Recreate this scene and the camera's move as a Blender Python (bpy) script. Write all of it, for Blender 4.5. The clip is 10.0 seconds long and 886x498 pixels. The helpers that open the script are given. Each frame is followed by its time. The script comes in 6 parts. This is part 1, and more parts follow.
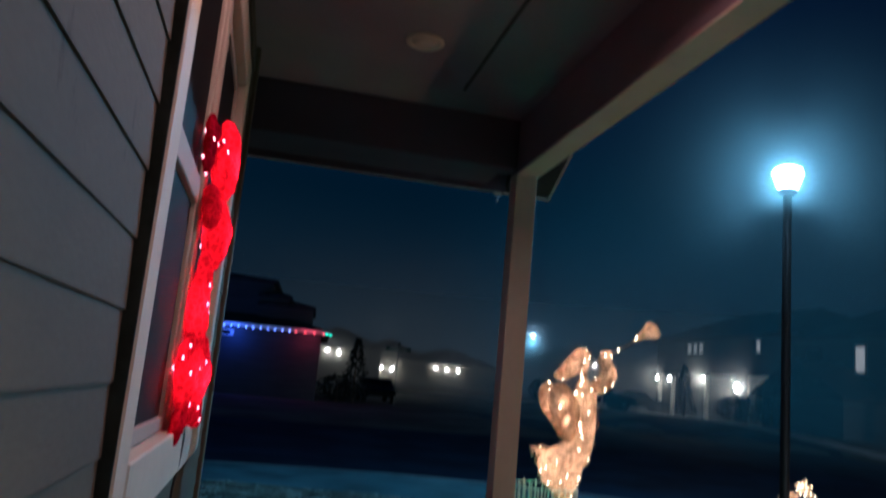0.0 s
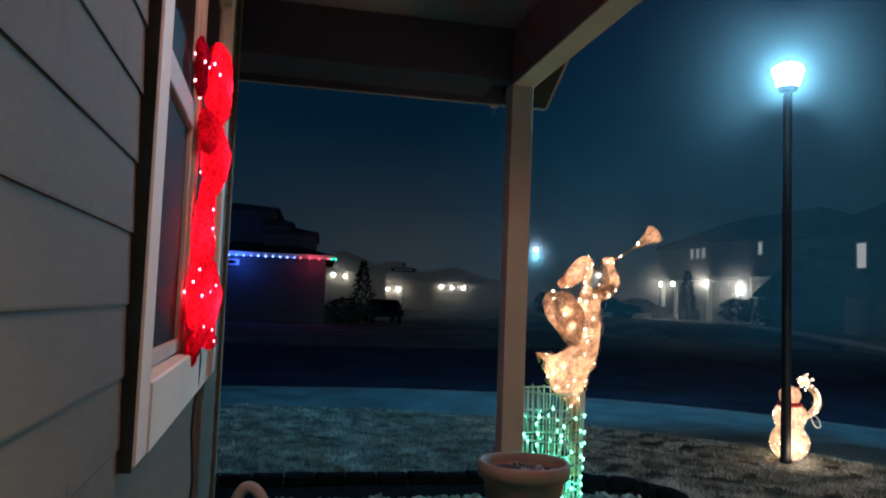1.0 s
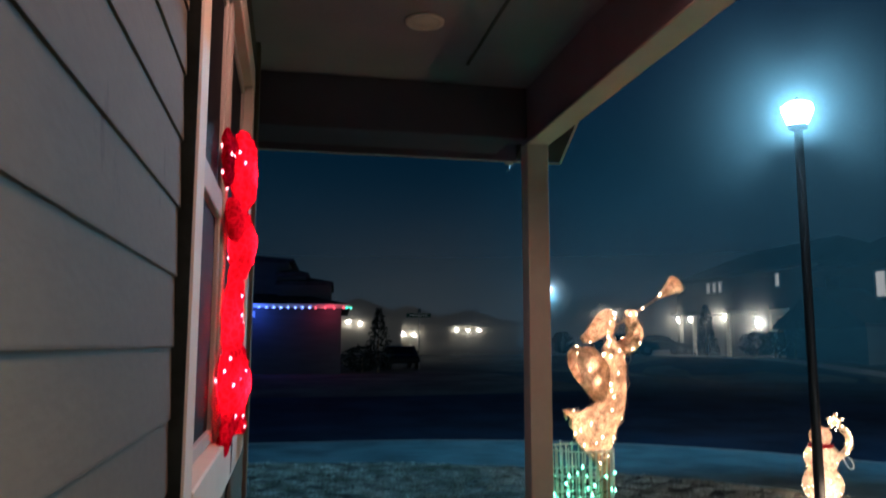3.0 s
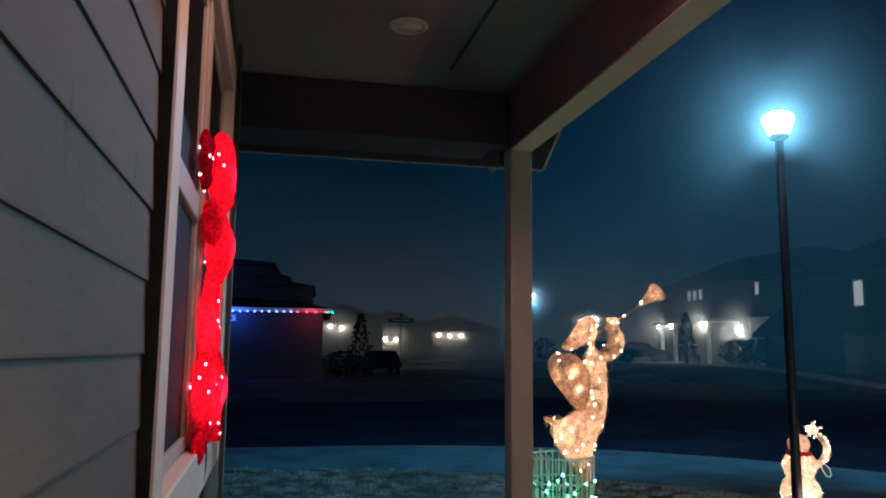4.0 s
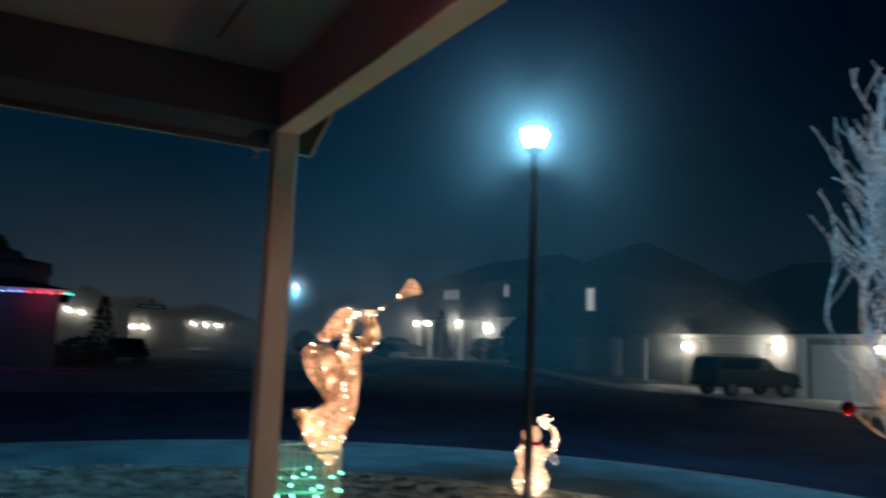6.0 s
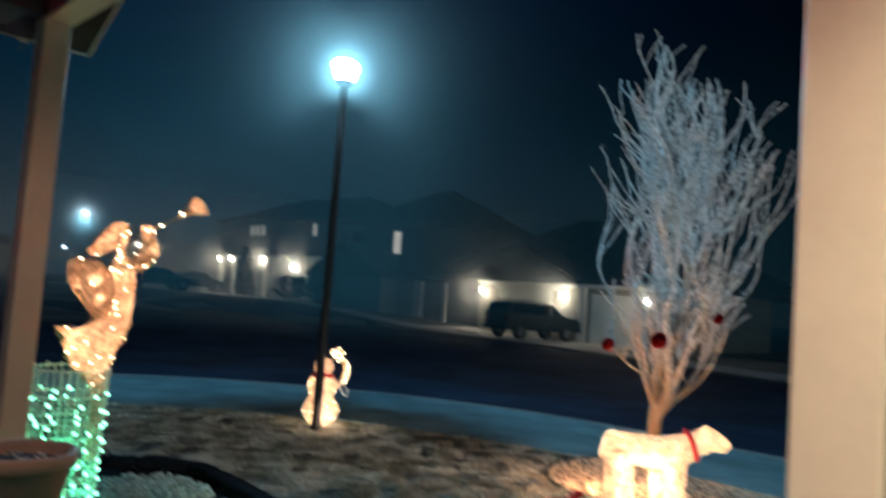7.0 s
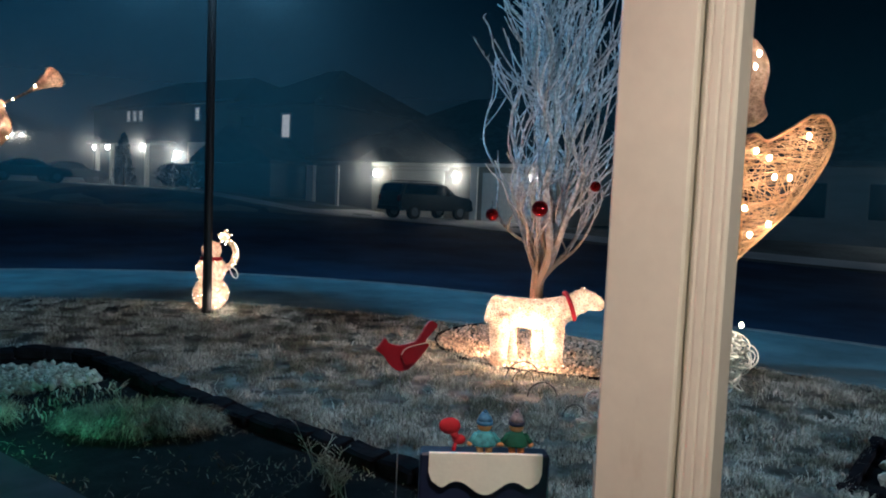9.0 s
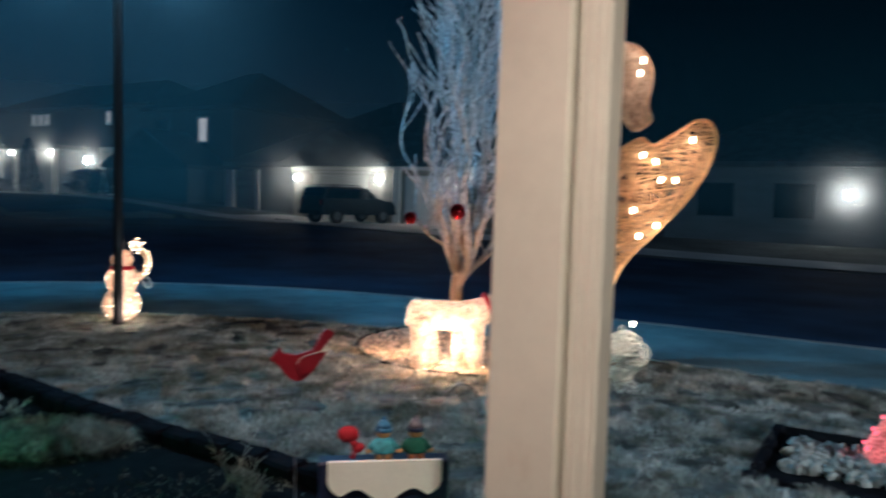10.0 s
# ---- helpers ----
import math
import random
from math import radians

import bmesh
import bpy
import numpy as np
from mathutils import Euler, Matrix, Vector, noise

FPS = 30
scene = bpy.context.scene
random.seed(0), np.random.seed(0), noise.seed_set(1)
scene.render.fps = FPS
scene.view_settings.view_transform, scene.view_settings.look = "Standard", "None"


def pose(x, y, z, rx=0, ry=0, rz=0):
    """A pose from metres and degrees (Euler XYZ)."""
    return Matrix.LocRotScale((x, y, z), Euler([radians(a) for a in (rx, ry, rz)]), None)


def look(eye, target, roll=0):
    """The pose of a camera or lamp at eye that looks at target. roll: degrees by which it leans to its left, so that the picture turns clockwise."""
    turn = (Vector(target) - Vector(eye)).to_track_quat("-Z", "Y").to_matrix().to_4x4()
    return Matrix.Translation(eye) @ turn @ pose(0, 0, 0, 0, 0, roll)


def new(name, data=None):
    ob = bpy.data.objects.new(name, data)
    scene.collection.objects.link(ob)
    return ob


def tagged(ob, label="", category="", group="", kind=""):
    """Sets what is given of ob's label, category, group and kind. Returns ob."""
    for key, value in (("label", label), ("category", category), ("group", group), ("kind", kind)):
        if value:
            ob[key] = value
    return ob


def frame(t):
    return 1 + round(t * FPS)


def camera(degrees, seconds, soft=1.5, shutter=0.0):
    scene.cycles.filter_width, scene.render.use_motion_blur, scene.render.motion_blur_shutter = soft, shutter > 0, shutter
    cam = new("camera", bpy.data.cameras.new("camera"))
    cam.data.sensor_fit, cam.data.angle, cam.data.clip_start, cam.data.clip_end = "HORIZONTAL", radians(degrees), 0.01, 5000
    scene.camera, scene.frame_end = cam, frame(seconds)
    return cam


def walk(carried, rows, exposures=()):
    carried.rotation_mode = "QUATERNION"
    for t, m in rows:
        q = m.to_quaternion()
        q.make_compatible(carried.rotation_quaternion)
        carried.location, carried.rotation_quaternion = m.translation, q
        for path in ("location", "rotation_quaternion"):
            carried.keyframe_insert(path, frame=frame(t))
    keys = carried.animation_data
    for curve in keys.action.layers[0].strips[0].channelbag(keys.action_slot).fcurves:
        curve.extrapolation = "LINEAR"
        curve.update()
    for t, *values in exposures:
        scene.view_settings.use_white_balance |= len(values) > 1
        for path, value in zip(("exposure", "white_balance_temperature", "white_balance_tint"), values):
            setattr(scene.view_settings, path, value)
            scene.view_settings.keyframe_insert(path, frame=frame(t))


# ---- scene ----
cam = camera(60.7, 10.0, soft=1.9, shutter=0.8)
PATH = [
    (0, (-0.355, 0.488, 1.57), (0.058, 2.412, 1.923), 5.3),
    (0.5, (-0.355, 0.471, 1.554), (0.073, 2.415, 1.746), 2.6),
    (1, (-0.357, 0.47, 1.548), (0.072, 2.419, 1.69), 2.2),
    (1.5, (-0.363, 0.476, 1.545), (0.04, 2.433, 1.644), 1.9),
    (2, (-0.37, 0.476, 1.553), (0.022, 2.435, 1.637), 1.4),
    (2.5, (-0.387, 0.471, 1.603), (-0.001, 2.428, 1.743), -0.0),
    (3, (-0.402, 0.471, 1.649), (-0.011, 2.416, 1.902), 0.1),
    (3.2, (-0.396, 0.478, 1.657), (0.001, 2.418, 1.931), 0.4),
    (4.3, (-0.389, 0.499, 1.654), (0.069, 2.43, 1.912), 0.6),
    (4.5, (-0.386, 0.505, 1.655), (0.096, 2.43, 1.906), 0.8),
    (5, (-0.375, 0.531, 1.655), (0.248, 2.415, 1.908), 1.4),
    (5.2, (-0.359, 0.548, 1.651), (0.336, 2.404, 1.919), 1.4),
    (6.3, (-0.296, 0.571, 1.632), (0.835, 2.202, 1.876), 2.8),
    (6.5, (-0.262, 0.573, 1.609), (0.959, 2.141, 1.837), 3.4),
    (7, (-0.225, 0.488, 1.552), (1.182, 1.904, 1.691), 4.2),
    (7.5, (-0.21, 0.455, 1.497), (1.311, 1.754, 1.502), 3.2),
    (8, (-0.191, 0.434, 1.476), (1.384, 1.664, 1.385), 2.5),
    (8.5, (-0.189, 0.42, 1.475), (1.4, 1.627, 1.337), 2.4),
    (9, (-0.187, 0.405, 1.474), (1.41, 1.599, 1.322), 2.4),
    (9.5, (-0.176, 0.389, 1.475), (1.445, 1.55, 1.319), 2.0),
    (10, (-0.149, 0.356, 1.482), (1.559, 1.388, 1.345), 1.7),
]
walk(cam, [(t, look(eye, target, roll)) for t, eye, target, roll in PATH], exposures=[(0, -0.35, 4850, 10), (0.8, -0.1, 5150, 10), (1.5, 0.08, 5300, 10), (3.2, 0.06, 5300, 10), (4.3, -0.16, 5000, 10), (5.2, -0.16, 4950, 10), (6.3, 0.12, 5400, 8), (7.0, 0.2, 5700, 8), (8.0, 0.05, 5050, 9), (10, -0.03, 4850, 9)])

# ---- world and large lights ----
world = bpy.data.worlds.new("night_sky")
scene.world = world
world.use_nodes = True
wn, wl = world.node_tree.nodes, world.node_tree.links
coord = wn.new("ShaderNodeTexCoord")
split = wn.new("ShaderNodeSeparateXYZ")
ramp = wn.new("ShaderNodeValToRGB")
wl.new(coord.outputs["Generated"], split.inputs[0])
wl.new(split.outputs["Z"], ramp.inputs[0])
for _ in range(2):
    ramp.color_ramp.elements.new(0.5)
for el, (pos, col) in zip(ramp.color_ramp.elements, ((0.0, (0.019, 0.029, 0.034)), (0.09, (0.0085, 0.0180, 0.0250)), (0.24, (0.0020, 0.0095, 0.0170)), (0.6, (0.0009, 0.0054, 0.0260)))):
    el.position, el.color = pos, (*col, 1)
# the glow of the town lies towards +y and -x
side, share, dim = wn.new("ShaderNodeVectorMath"), wn.new("ShaderNodeMapRange"), wn.new("ShaderNodeVectorMath")
side.operation, dim.operation = "DOT_PRODUCT", "SCALE"
side.inputs[1].default_value = (-0.45, 0.89, 0.0)
share.interpolation_type = "SMOOTHSTEP"
share.inputs["From Min"].default_value, share.inputs["From Max"].default_value = -0.25, 0.75
share.inputs["To Min"].default_value, share.inputs["To Max"].default_value = 0.09, 1.08
wl.new(coord.outputs["Generated"], side.inputs[0]), wl.new(side.outputs["Value"], share.inputs["Value"])
wl.new(ramp.outputs[0], dim.inputs[0]), wl.new(share.outputs[0], dim.inputs["Scale"])
wl.new(dim.outputs[0], wn["Background"].inputs[0])
wn["Background"].inputs[1].default_value = 1.0


def lamp(name, where, watts, colour, size=0.05):
    data = bpy.data.lights.new(name, "POINT")
    data.energy, data.color, data.shadow_soft_size = watts, colour, size
    ob = new(name, data)
    ob.location = where
    return ob


COOL, WARM, WHITE = (0.34, 0.80, 1.0), (1.0, 0.62, 0.36), (1.0, 0.81, 0.54)
lamp("street_lamp_light", (5.55, 8.33, 4.44), 1000, COOL, 0.06)


def downlight(y, watts, cone, blend, colour):
    data = bpy.data.lights.new("recessed_lamp", "SPOT")
    data.energy, data.color, data.shadow_soft_size = watts, colour, 0.06
    data.spot_size, data.spot_blend = radians(cone), blend
    new("recessed_lamp", data).matrix_basis = pose(0.165, y, 3.095)


downlight(1.96, 76, 160, 0.35, (1.0, 0.44, 0.29))
downlight(0.20, 285, 92, 0.6, (1.0, 0.74, 0.47))
# unseen lamp, added to brighten the lawn
lamp("added_lawn_light", (3.16, -7.62, 2.52), 3000, (0.98, 0.95, 0.82), 0.10)


# ---- materials ----
def mat(name, col, rough=0.7, metal=0.0, vary=0.25, scale=6.0, grain=80.0, bump=0.15, col2=None, spec=0.4, island=0.0, obj=0.0, stretch=(1, 1, 1)):
    """Two scales of noise over a base colour, with fine relief."""
    m = bpy.data.materials.new(name)
    m.use_nodes = True
    n, l = m.node_tree.nodes, m.node_tree.links
    b = n["Principled BSDF"]
    tc, mp = n.new("ShaderNodeTexCoord"), n.new("ShaderNodeMapping")
    mp.inputs["Scale"].default_value = stretch
    l.new(tc.outputs["Object"], mp.inputs[0])
    big, fine = n.new("ShaderNodeTexNoise"), n.new("ShaderNodeTexNoise")
    big.inputs["Scale"].default_value, fine.inputs["Scale"].default_value = scale, grain
    big.inputs["Detail"].default_value = 5
    fine.inputs["Detail"].default_value = 3
    l.new(mp.outputs[0], big.inputs["Vector"]), l.new(mp.outputs[0], fine.inputs["Vector"])
    r = n.new("ShaderNodeValToRGB")
    a = [max(0, c * (1 - vary)) for c in col]
    z = [min(1, c * (1 + vary)) for c in col] if col2 is None else col2
    r.color_ramp.elements[0].position, r.color_ramp.elements[0].color = 0.36, (*a, 1)
    r.color_ramp.elements[1].position, r.color_ramp.elements[1].color = 0.66, (*z, 1)
    l.new(big.outputs["Fac"], r.inputs[0])
    mul = n.new("ShaderNodeMix")
    mul.data_type, mul.blend_type = "RGBA", "MULTIPLY"
    mul.inputs["Factor"].default_value = min(1, vary * 1.6)
    l.new(r.outputs[0], mul.inputs[6]), l.new(fine.outputs["Fac"], mul.inputs[7])
    out = mul.outputs[2]
    if island or obj:
        info = n.new("ShaderNodeNewGeometry") if island else n.new("ShaderNodeObjectInfo")
        hsv = n.new("ShaderNodeHueSaturation")
        mr = n.new("ShaderNodeMapRange")
        k = island or obj
        mr.inputs["To Min"].default_value, mr.inputs["To Max"].default_value = 1 - k, 1 + k
        l.new(info.outputs["Random Per Island" if island else "Random"], mr.inputs[0])
        l.new(mr.outputs[0], hsv.inputs["Value"]), l.new(out, hsv.inputs["Color"])
        out = hsv.outputs[0]
    l.new(out, b.inputs["Base Color"])
    b.inputs["Roughness"].default_value, b.inputs["Metallic"].default_value = rough, metal
    b.inputs["Specular IOR Level"].default_value = spec
    if bump:
        bp = n.new("ShaderNodeBump")
        bp.inputs["Strength"].default_value, bp.inputs["Distance"].default_value = bump, 0.004
        l.new(fine.outputs["Fac"], bp.inputs["Height"]), l.new(bp.outputs[0], b.inputs["Normal"])
    return m


def glow(name, col, strength):
    m = bpy.data.materials.new(name)
    m.use_nodes = True
    b = m.node_tree.nodes["Principled BSDF"]
    b.inputs["Base Color"].default_value = (*[min(1, c) for c in col], 1)
    b.inputs["Emission Color"].default_value, b.inputs["Emission Strength"].default_value = (*col, 1), strength
    return m


def gauze(name, col, through_share=0.6, scale=60.0, gap=0.30):
    """A skin of woven vine that lets lamplight through: bright strands round darker gaps."""
    m = bpy.data.materials.new(name)
    m.use_nodes = True
    n, l = m.node_tree.nodes, m.node_tree.links
    n.remove(n["Principled BSDF"])
    tc, no, vo = n.new("ShaderNodeTexCoord"), n.new("ShaderNodeTexNoise"), n.new("ShaderNodeTexVoronoi")
    no.inputs["Scale"].default_value, no.inputs["Detail"].default_value = scale * 0.35, 4
    vo.feature = "DISTANCE_TO_EDGE"
    vo.inputs["Scale"].default_value = scale
    l.new(tc.outputs["Object"], no.inputs["Vector"]), l.new(tc.outputs["Object"], vo.inputs["Vector"])
    r, w, mul = n.new("ShaderNodeValToRGB"), n.new("ShaderNodeValToRGB"), n.new("ShaderNodeMix")
    r.color_ramp.elements[0].position, r.color_ramp.elements[0].color = 0.34, (*[c * 0.5 for c in col], 1)
    r.color_ramp.elements[1].position, r.color_ramp.elements[1].color = 0.62, (*col, 1)
    w.color_ramp.elements[0].position, w.color_ramp.elements[0].color = 0.04, (1, 1, 1, 1)
    w.color_ramp.elements[1].position, w.color_ramp.elements[1].color = 0.22, (gap, gap * 0.92, gap * 0.84, 1)
    l.new(no.outputs["Fac"], r.inputs[0]), l.new(vo.outputs["Distance"], w.inputs[0])
    mul.data_type, mul.blend_type = "RGBA", "MULTIPLY"
    mul.inputs["Factor"].default_value = 1.0
    l.new(r.outputs[0], mul.inputs[6]), l.new(w.outputs[0], mul.inputs[7])
    d, t, mx = n.new("ShaderNodeBsdfDiffuse"), n.new("ShaderNodeBsdfTranslucent"), n.new("ShaderNodeMixShader")
    l.new(mul.outputs[2], d.inputs["Color"]), l.new(mul.outputs[2], t.inputs["Color"])
    mx.inputs[0].default_value = through_share
    l.new(d.outputs[0], mx.inputs[1]), l.new(t.outputs[0], mx.inputs[2])
    l.new(mx.outputs[0], n["Material Output"].inputs[0])
    return m


M = dict(
    siding=mat("painted_siding", (0.119, 0.101, 0.072), 0.75, vary=0.14, scale=2.6, grain=60, bump=0.18, obj=0.04, stretch=(1, 0.5, 1.4)),
    dark_strip=mat("dark_strip_paint", (0.12, 0.13, 0.125), 0.7, vary=0.25, scale=8, spec=0.2),
    sheath=mat("dark_sheathing_and_shade", (0.04, 0.04, 0.04), 0.9),
    trim=mat("cream_painted_trim", (0.74, 0.685, 0.575), 0.5, vary=0.07, scale=3, grain=40, bump=0.08),
    # one beam paint twice: darkened for the shaded end, lighter for the lit front
    beam=mat("beam_paint_shaded", (0.105, 0.080, 0.110), 0.6, vary=0.1, scale=2, grain=50, bump=0.1),
    beam_lit=mat("beam_paint_lit", (0.27, 0.205, 0.255), 0.6, vary=0.1, scale=2, grain=50, bump=0.1),
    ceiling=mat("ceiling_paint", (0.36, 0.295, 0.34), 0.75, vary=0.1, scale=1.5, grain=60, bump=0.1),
    seam=mat("seam_shadow", (0.10, 0.09, 0.09), 0.9),
    sash=mat("vinyl_sash", (0.50, 0.46, 0.42), 0.4, vary=0.05),
    can=mat("peach_can_trim", (0.90, 0.76, 0.66), 0.5, vary=0.04),
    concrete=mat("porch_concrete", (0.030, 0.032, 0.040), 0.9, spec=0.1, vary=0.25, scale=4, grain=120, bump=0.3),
    walk_frost=mat("frosted_concrete", (0.165, 0.27, 0.31), 0.8, vary=0.22, scale=1.2, grain=60, bump=0.3, stretch=(1, 1, 1)),
    kerb=mat("kerb_concrete", (0.22, 0.23, 0.24), 0.85, vary=0.2),
    asphalt=mat("asphalt", (0.022, 0.045, 0.090), 0.85, spec=0.1, vary=0.3, scale=0.5, grain=150, bump=0.4),
    drive=mat("driveway", (0.46, 0.45, 0.43), 0.85, vary=0.2, scale=0.6, grain=40),
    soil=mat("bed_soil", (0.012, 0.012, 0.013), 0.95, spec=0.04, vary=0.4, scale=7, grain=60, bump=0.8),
    earth=mat("lawn_soil", (0.075, 0.085, 0.062), 0.95, vary=0.5, scale=5.0, grain=45, bump=0.8, col2=(0.30, 0.31, 0.27)),
    far_ground=mat("far_frosted_grass", (0.13, 0.145, 0.14), 0.95, vary=0.5, scale=0.35, grain=8, bump=0.4),
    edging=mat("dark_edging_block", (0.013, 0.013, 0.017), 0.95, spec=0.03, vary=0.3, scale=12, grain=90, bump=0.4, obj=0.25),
    gravel=mat("pale_gravel", (0.44, 0.44, 0.38), 0.8, vary=0.25, scale=18, grain=90, island=0.35),
    mulch=mat("mulch_chips", (0.62, 0.53, 0.42), 0.9, vary=0.4, scale=18, grain=90, island=0.4),
    terracotta=mat("terracotta", (0.42, 0.36, 0.30), 0.7, vary=0.12, scale=5, grain=70, bump=0.15),
    pot_soil=mat("pot_soil", (0.03, 0.026, 0.022), 0.95, vary=0.4, scale=30, bump=0.8),
    wood=mat("stand_wood", (0.20, 0.13, 0.08), 0.7, vary=0.3, stretch=(1, 1, 8)),
    black=mat("black_metal", (0.008, 0.009, 0.011), 0.6, 0.0, vary=0.2),
    cord=mat("black_cord", (0.02, 0.02, 0.02), 0.5, vary=0.1),
    green_cord=mat("green_cord", (0.02, 0.06, 0.03), 0.5, vary=0.1),
    glass=mat("dark_glass", (0.010, 0.010, 0.013), 0.06, vary=0.1, bump=0.0, spec=0.6),
    screen=mat("insect_screen", (0.010, 0.010, 0.014), 0.55, vary=0.2, grain=400, bump=0.2, spec=0.12),
    wire=mat("white_coated_wire", (0.75, 0.80, 0.76), 0.45, vary=0.08),
    vine=mat("pale_vine", (0.72, 0.48, 0.25), 0.7, vary=0.2, scale=30, island=0.3),
    frost_bark=mat("frosted_bark", (0.56, 0.57, 0.60), 0.9, vary=0.3, scale=25, grain=120, bump=0.6, col2=(0.92, 0.94, 0.97)),
    bark=mat("tree_bark", (0.26, 0.19, 0.14), 0.9, vary=0.35, scale=14, grain=90, bump=0.7, stretch=(1, 1, 0.3)),
    red_paint=mat("red_painted_metal", (0.30, 0.008, 0.020), 0.45, vary=0.15),
    red_ball=mat("red_glass_ball", (0.34, 0.010, 0.012), 0.07, 0.85, vary=0.1, bump=0),
    red_cloth=mat("red_cloth", (0.42, 0.010, 0.020), 0.8, vary=0.15),
    navy=mat("navy_paint", (0.010, 0.016, 0.05), 0.5, vary=0.15),
    snow_white=mat("snow_white_paint", (0.82, 0.78, 0.68), 0.6, vary=0.06),
    orange=mat("orange_paint", (0.75, 0.22, 0.05), 0.6),
    skin=mat("tan_felt", (0.70, 0.36, 0.14), 0.85),
    teal=mat("teal_knit", (0.10, 0.36, 0.42), 0.9, vary=0.3, scale=60),
    blue_knit=mat("blue_knit", (0.08, 0.22, 0.40), 0.9, vary=0.3, scale=60),
    green_felt=mat("green_felt", (0.015, 0.10, 0.06), 0.9),
    brown=mat("brown_felt", (0.30, 0.09, 0.03), 0.9),
    grey_knit=mat("grey_knit", (0.25, 0.22, 0.25), 0.9, vary=0.3, scale=80),
    hose=mat("pale_hose", (0.58, 0.56, 0.50), 0.6, vary=0.12),
    frost_leaf=mat("frosted_leaf", (0.40, 0.43, 0.33), 0.9, vary=0.45, scale=3.2, island=0.65, col2=(0.92, 0.95, 0.86), bump=0),
    straw=mat("dead_straw", (0.16, 0.15, 0.09), 0.9, vary=0.4, scale=7, island=0.75, col2=(0.58, 0.55, 0.40), bump=0),
    far_wall=mat("far_siding", (0.085, 0.09, 0.095), 0.8, vary=0.1, scale=0.7, grain=10, stretch=(1, 1, 6)),
    far_wall_warm=mat("far_siding_tan", (0.26, 0.235, 0.19), 0.8, vary=0.1, scale=0.7, grain=10, stretch=(1, 1, 6)),
    far_roof=mat("far_shingles", (0.055, 0.060, 0.066), 0.9, vary=0.3, scale=3, grain=20),
    far_trim=mat("far_white_trim", (0.66, 0.64, 0.58), 0.6, vary=0.06),
    far_bush=mat("dark_conifer", (0.030, 0.042, 0.036), 0.9, vary=0.4, scale=6, island=0.5),
    paint_black=mat("black_car_paint", (0.006, 0.007, 0.009), 0.30, 0.0, vary=0.1, bump=0, spec=0.25),
    tyre=mat("tyre_rubber", (0.015, 0.015, 0.015), 0.85),
    rim=mat("alloy_rim", (0.10, 0.10, 0.105), 0.5, 0.6, vary=0.1),
    sign_green=mat("sign_green", (0.015, 0.08, 0.05), 0.5),
    galv=mat("galvanised_steel", (0.35, 0.36, 0.37), 0.5, 0.7, vary=0.15),
    g_angel=gauze("figure_gauze", (0.94, 0.70, 0.52), 0.65, 75, 0.55),
    g_hair=gauze("hair_gauze", (0.55, 0.45, 0.36), 0.5, 190, 0.6),
    g_white=gauze("white_figure_gauze", (0.94, 0.80, 0.66), 0.65, 34, 0.60),
    g_red=gauze("red_bow_gauze", (0.86, 0.004, 0.055), 0.62, 45, 0.6),
    e_lamp=glow("street_lantern_glow", (0.72, 0.93, 1.0), 26),
    e_warm=glow("warm_bulb", (1.0, 0.70, 0.36), 22),
    e_green=glow("green_bulb", (0.30, 1.0, 0.52), 9),
    e_red=glow("red_bulb", (1.0, 0.35, 0.36), 7),
    e_redled=glow("red_led", (1.0, 0.10, 0.12), 4),
    e_blueled=glow("blue_led", (0.25, 0.35, 1.0), 6),
    e_greenled=glow("green_led", (0.10, 1.0, 0.55), 4),
    e_house=glow("house_lamp_glow", (1.0, 0.86, 0.62), 80),
    e_window=glow("lit_window", (1.0, 0.86, 0.68), 0.42),
    e_porch=glow("porch_lantern_glow", (1.0, 0.8, 0.55), 10),
)


def smudge(m, scale, lo, hi, dark, stretch):
    """Sparse worn marks laid over a paint."""
    n, l = m.node_tree.nodes, m.node_tree.links
    b = n["Principled BSDF"]
    src = b.inputs["Base Color"].links[0].from_socket
    tc, mp, no, r, mul = n.new("ShaderNodeTexCoord"), n.new("ShaderNodeMapping"), n.new("ShaderNodeTexNoise"), n.new("ShaderNodeValToRGB"), n.new("ShaderNodeMix")
    mp.inputs["Scale"].default_value = stretch
    no.inputs["Scale"].default_value, no.inputs["Detail"].default_value, no.inputs["Roughness"].default_value = scale, 6, 0.65
    geo = n.new("ShaderNodeNewGeometry")
    l.new(geo.outputs["Position"], mp.inputs[0]), l.new(mp.outputs[0], no.inputs["Vector"])
    r.color_ramp.elements[0].position, r.color_ramp.elements[0].color = lo, (1, 1, 1, 1)
    r.color_ramp.elements[1].position, r.color_ramp.elements[1].color = hi, (*dark, 1)
    mul.data_type, mul.blend_type = "RGBA", "MULTIPLY"
    mul.inputs["Factor"].default_value = 1.0
    l.new(no.outputs["Fac"], r.inputs[0]), l.new(src, mul.inputs[6]), l.new(r.outputs[0], mul.inputs[7])
    l.new(mul.outputs[2], b.inputs["Base Color"])


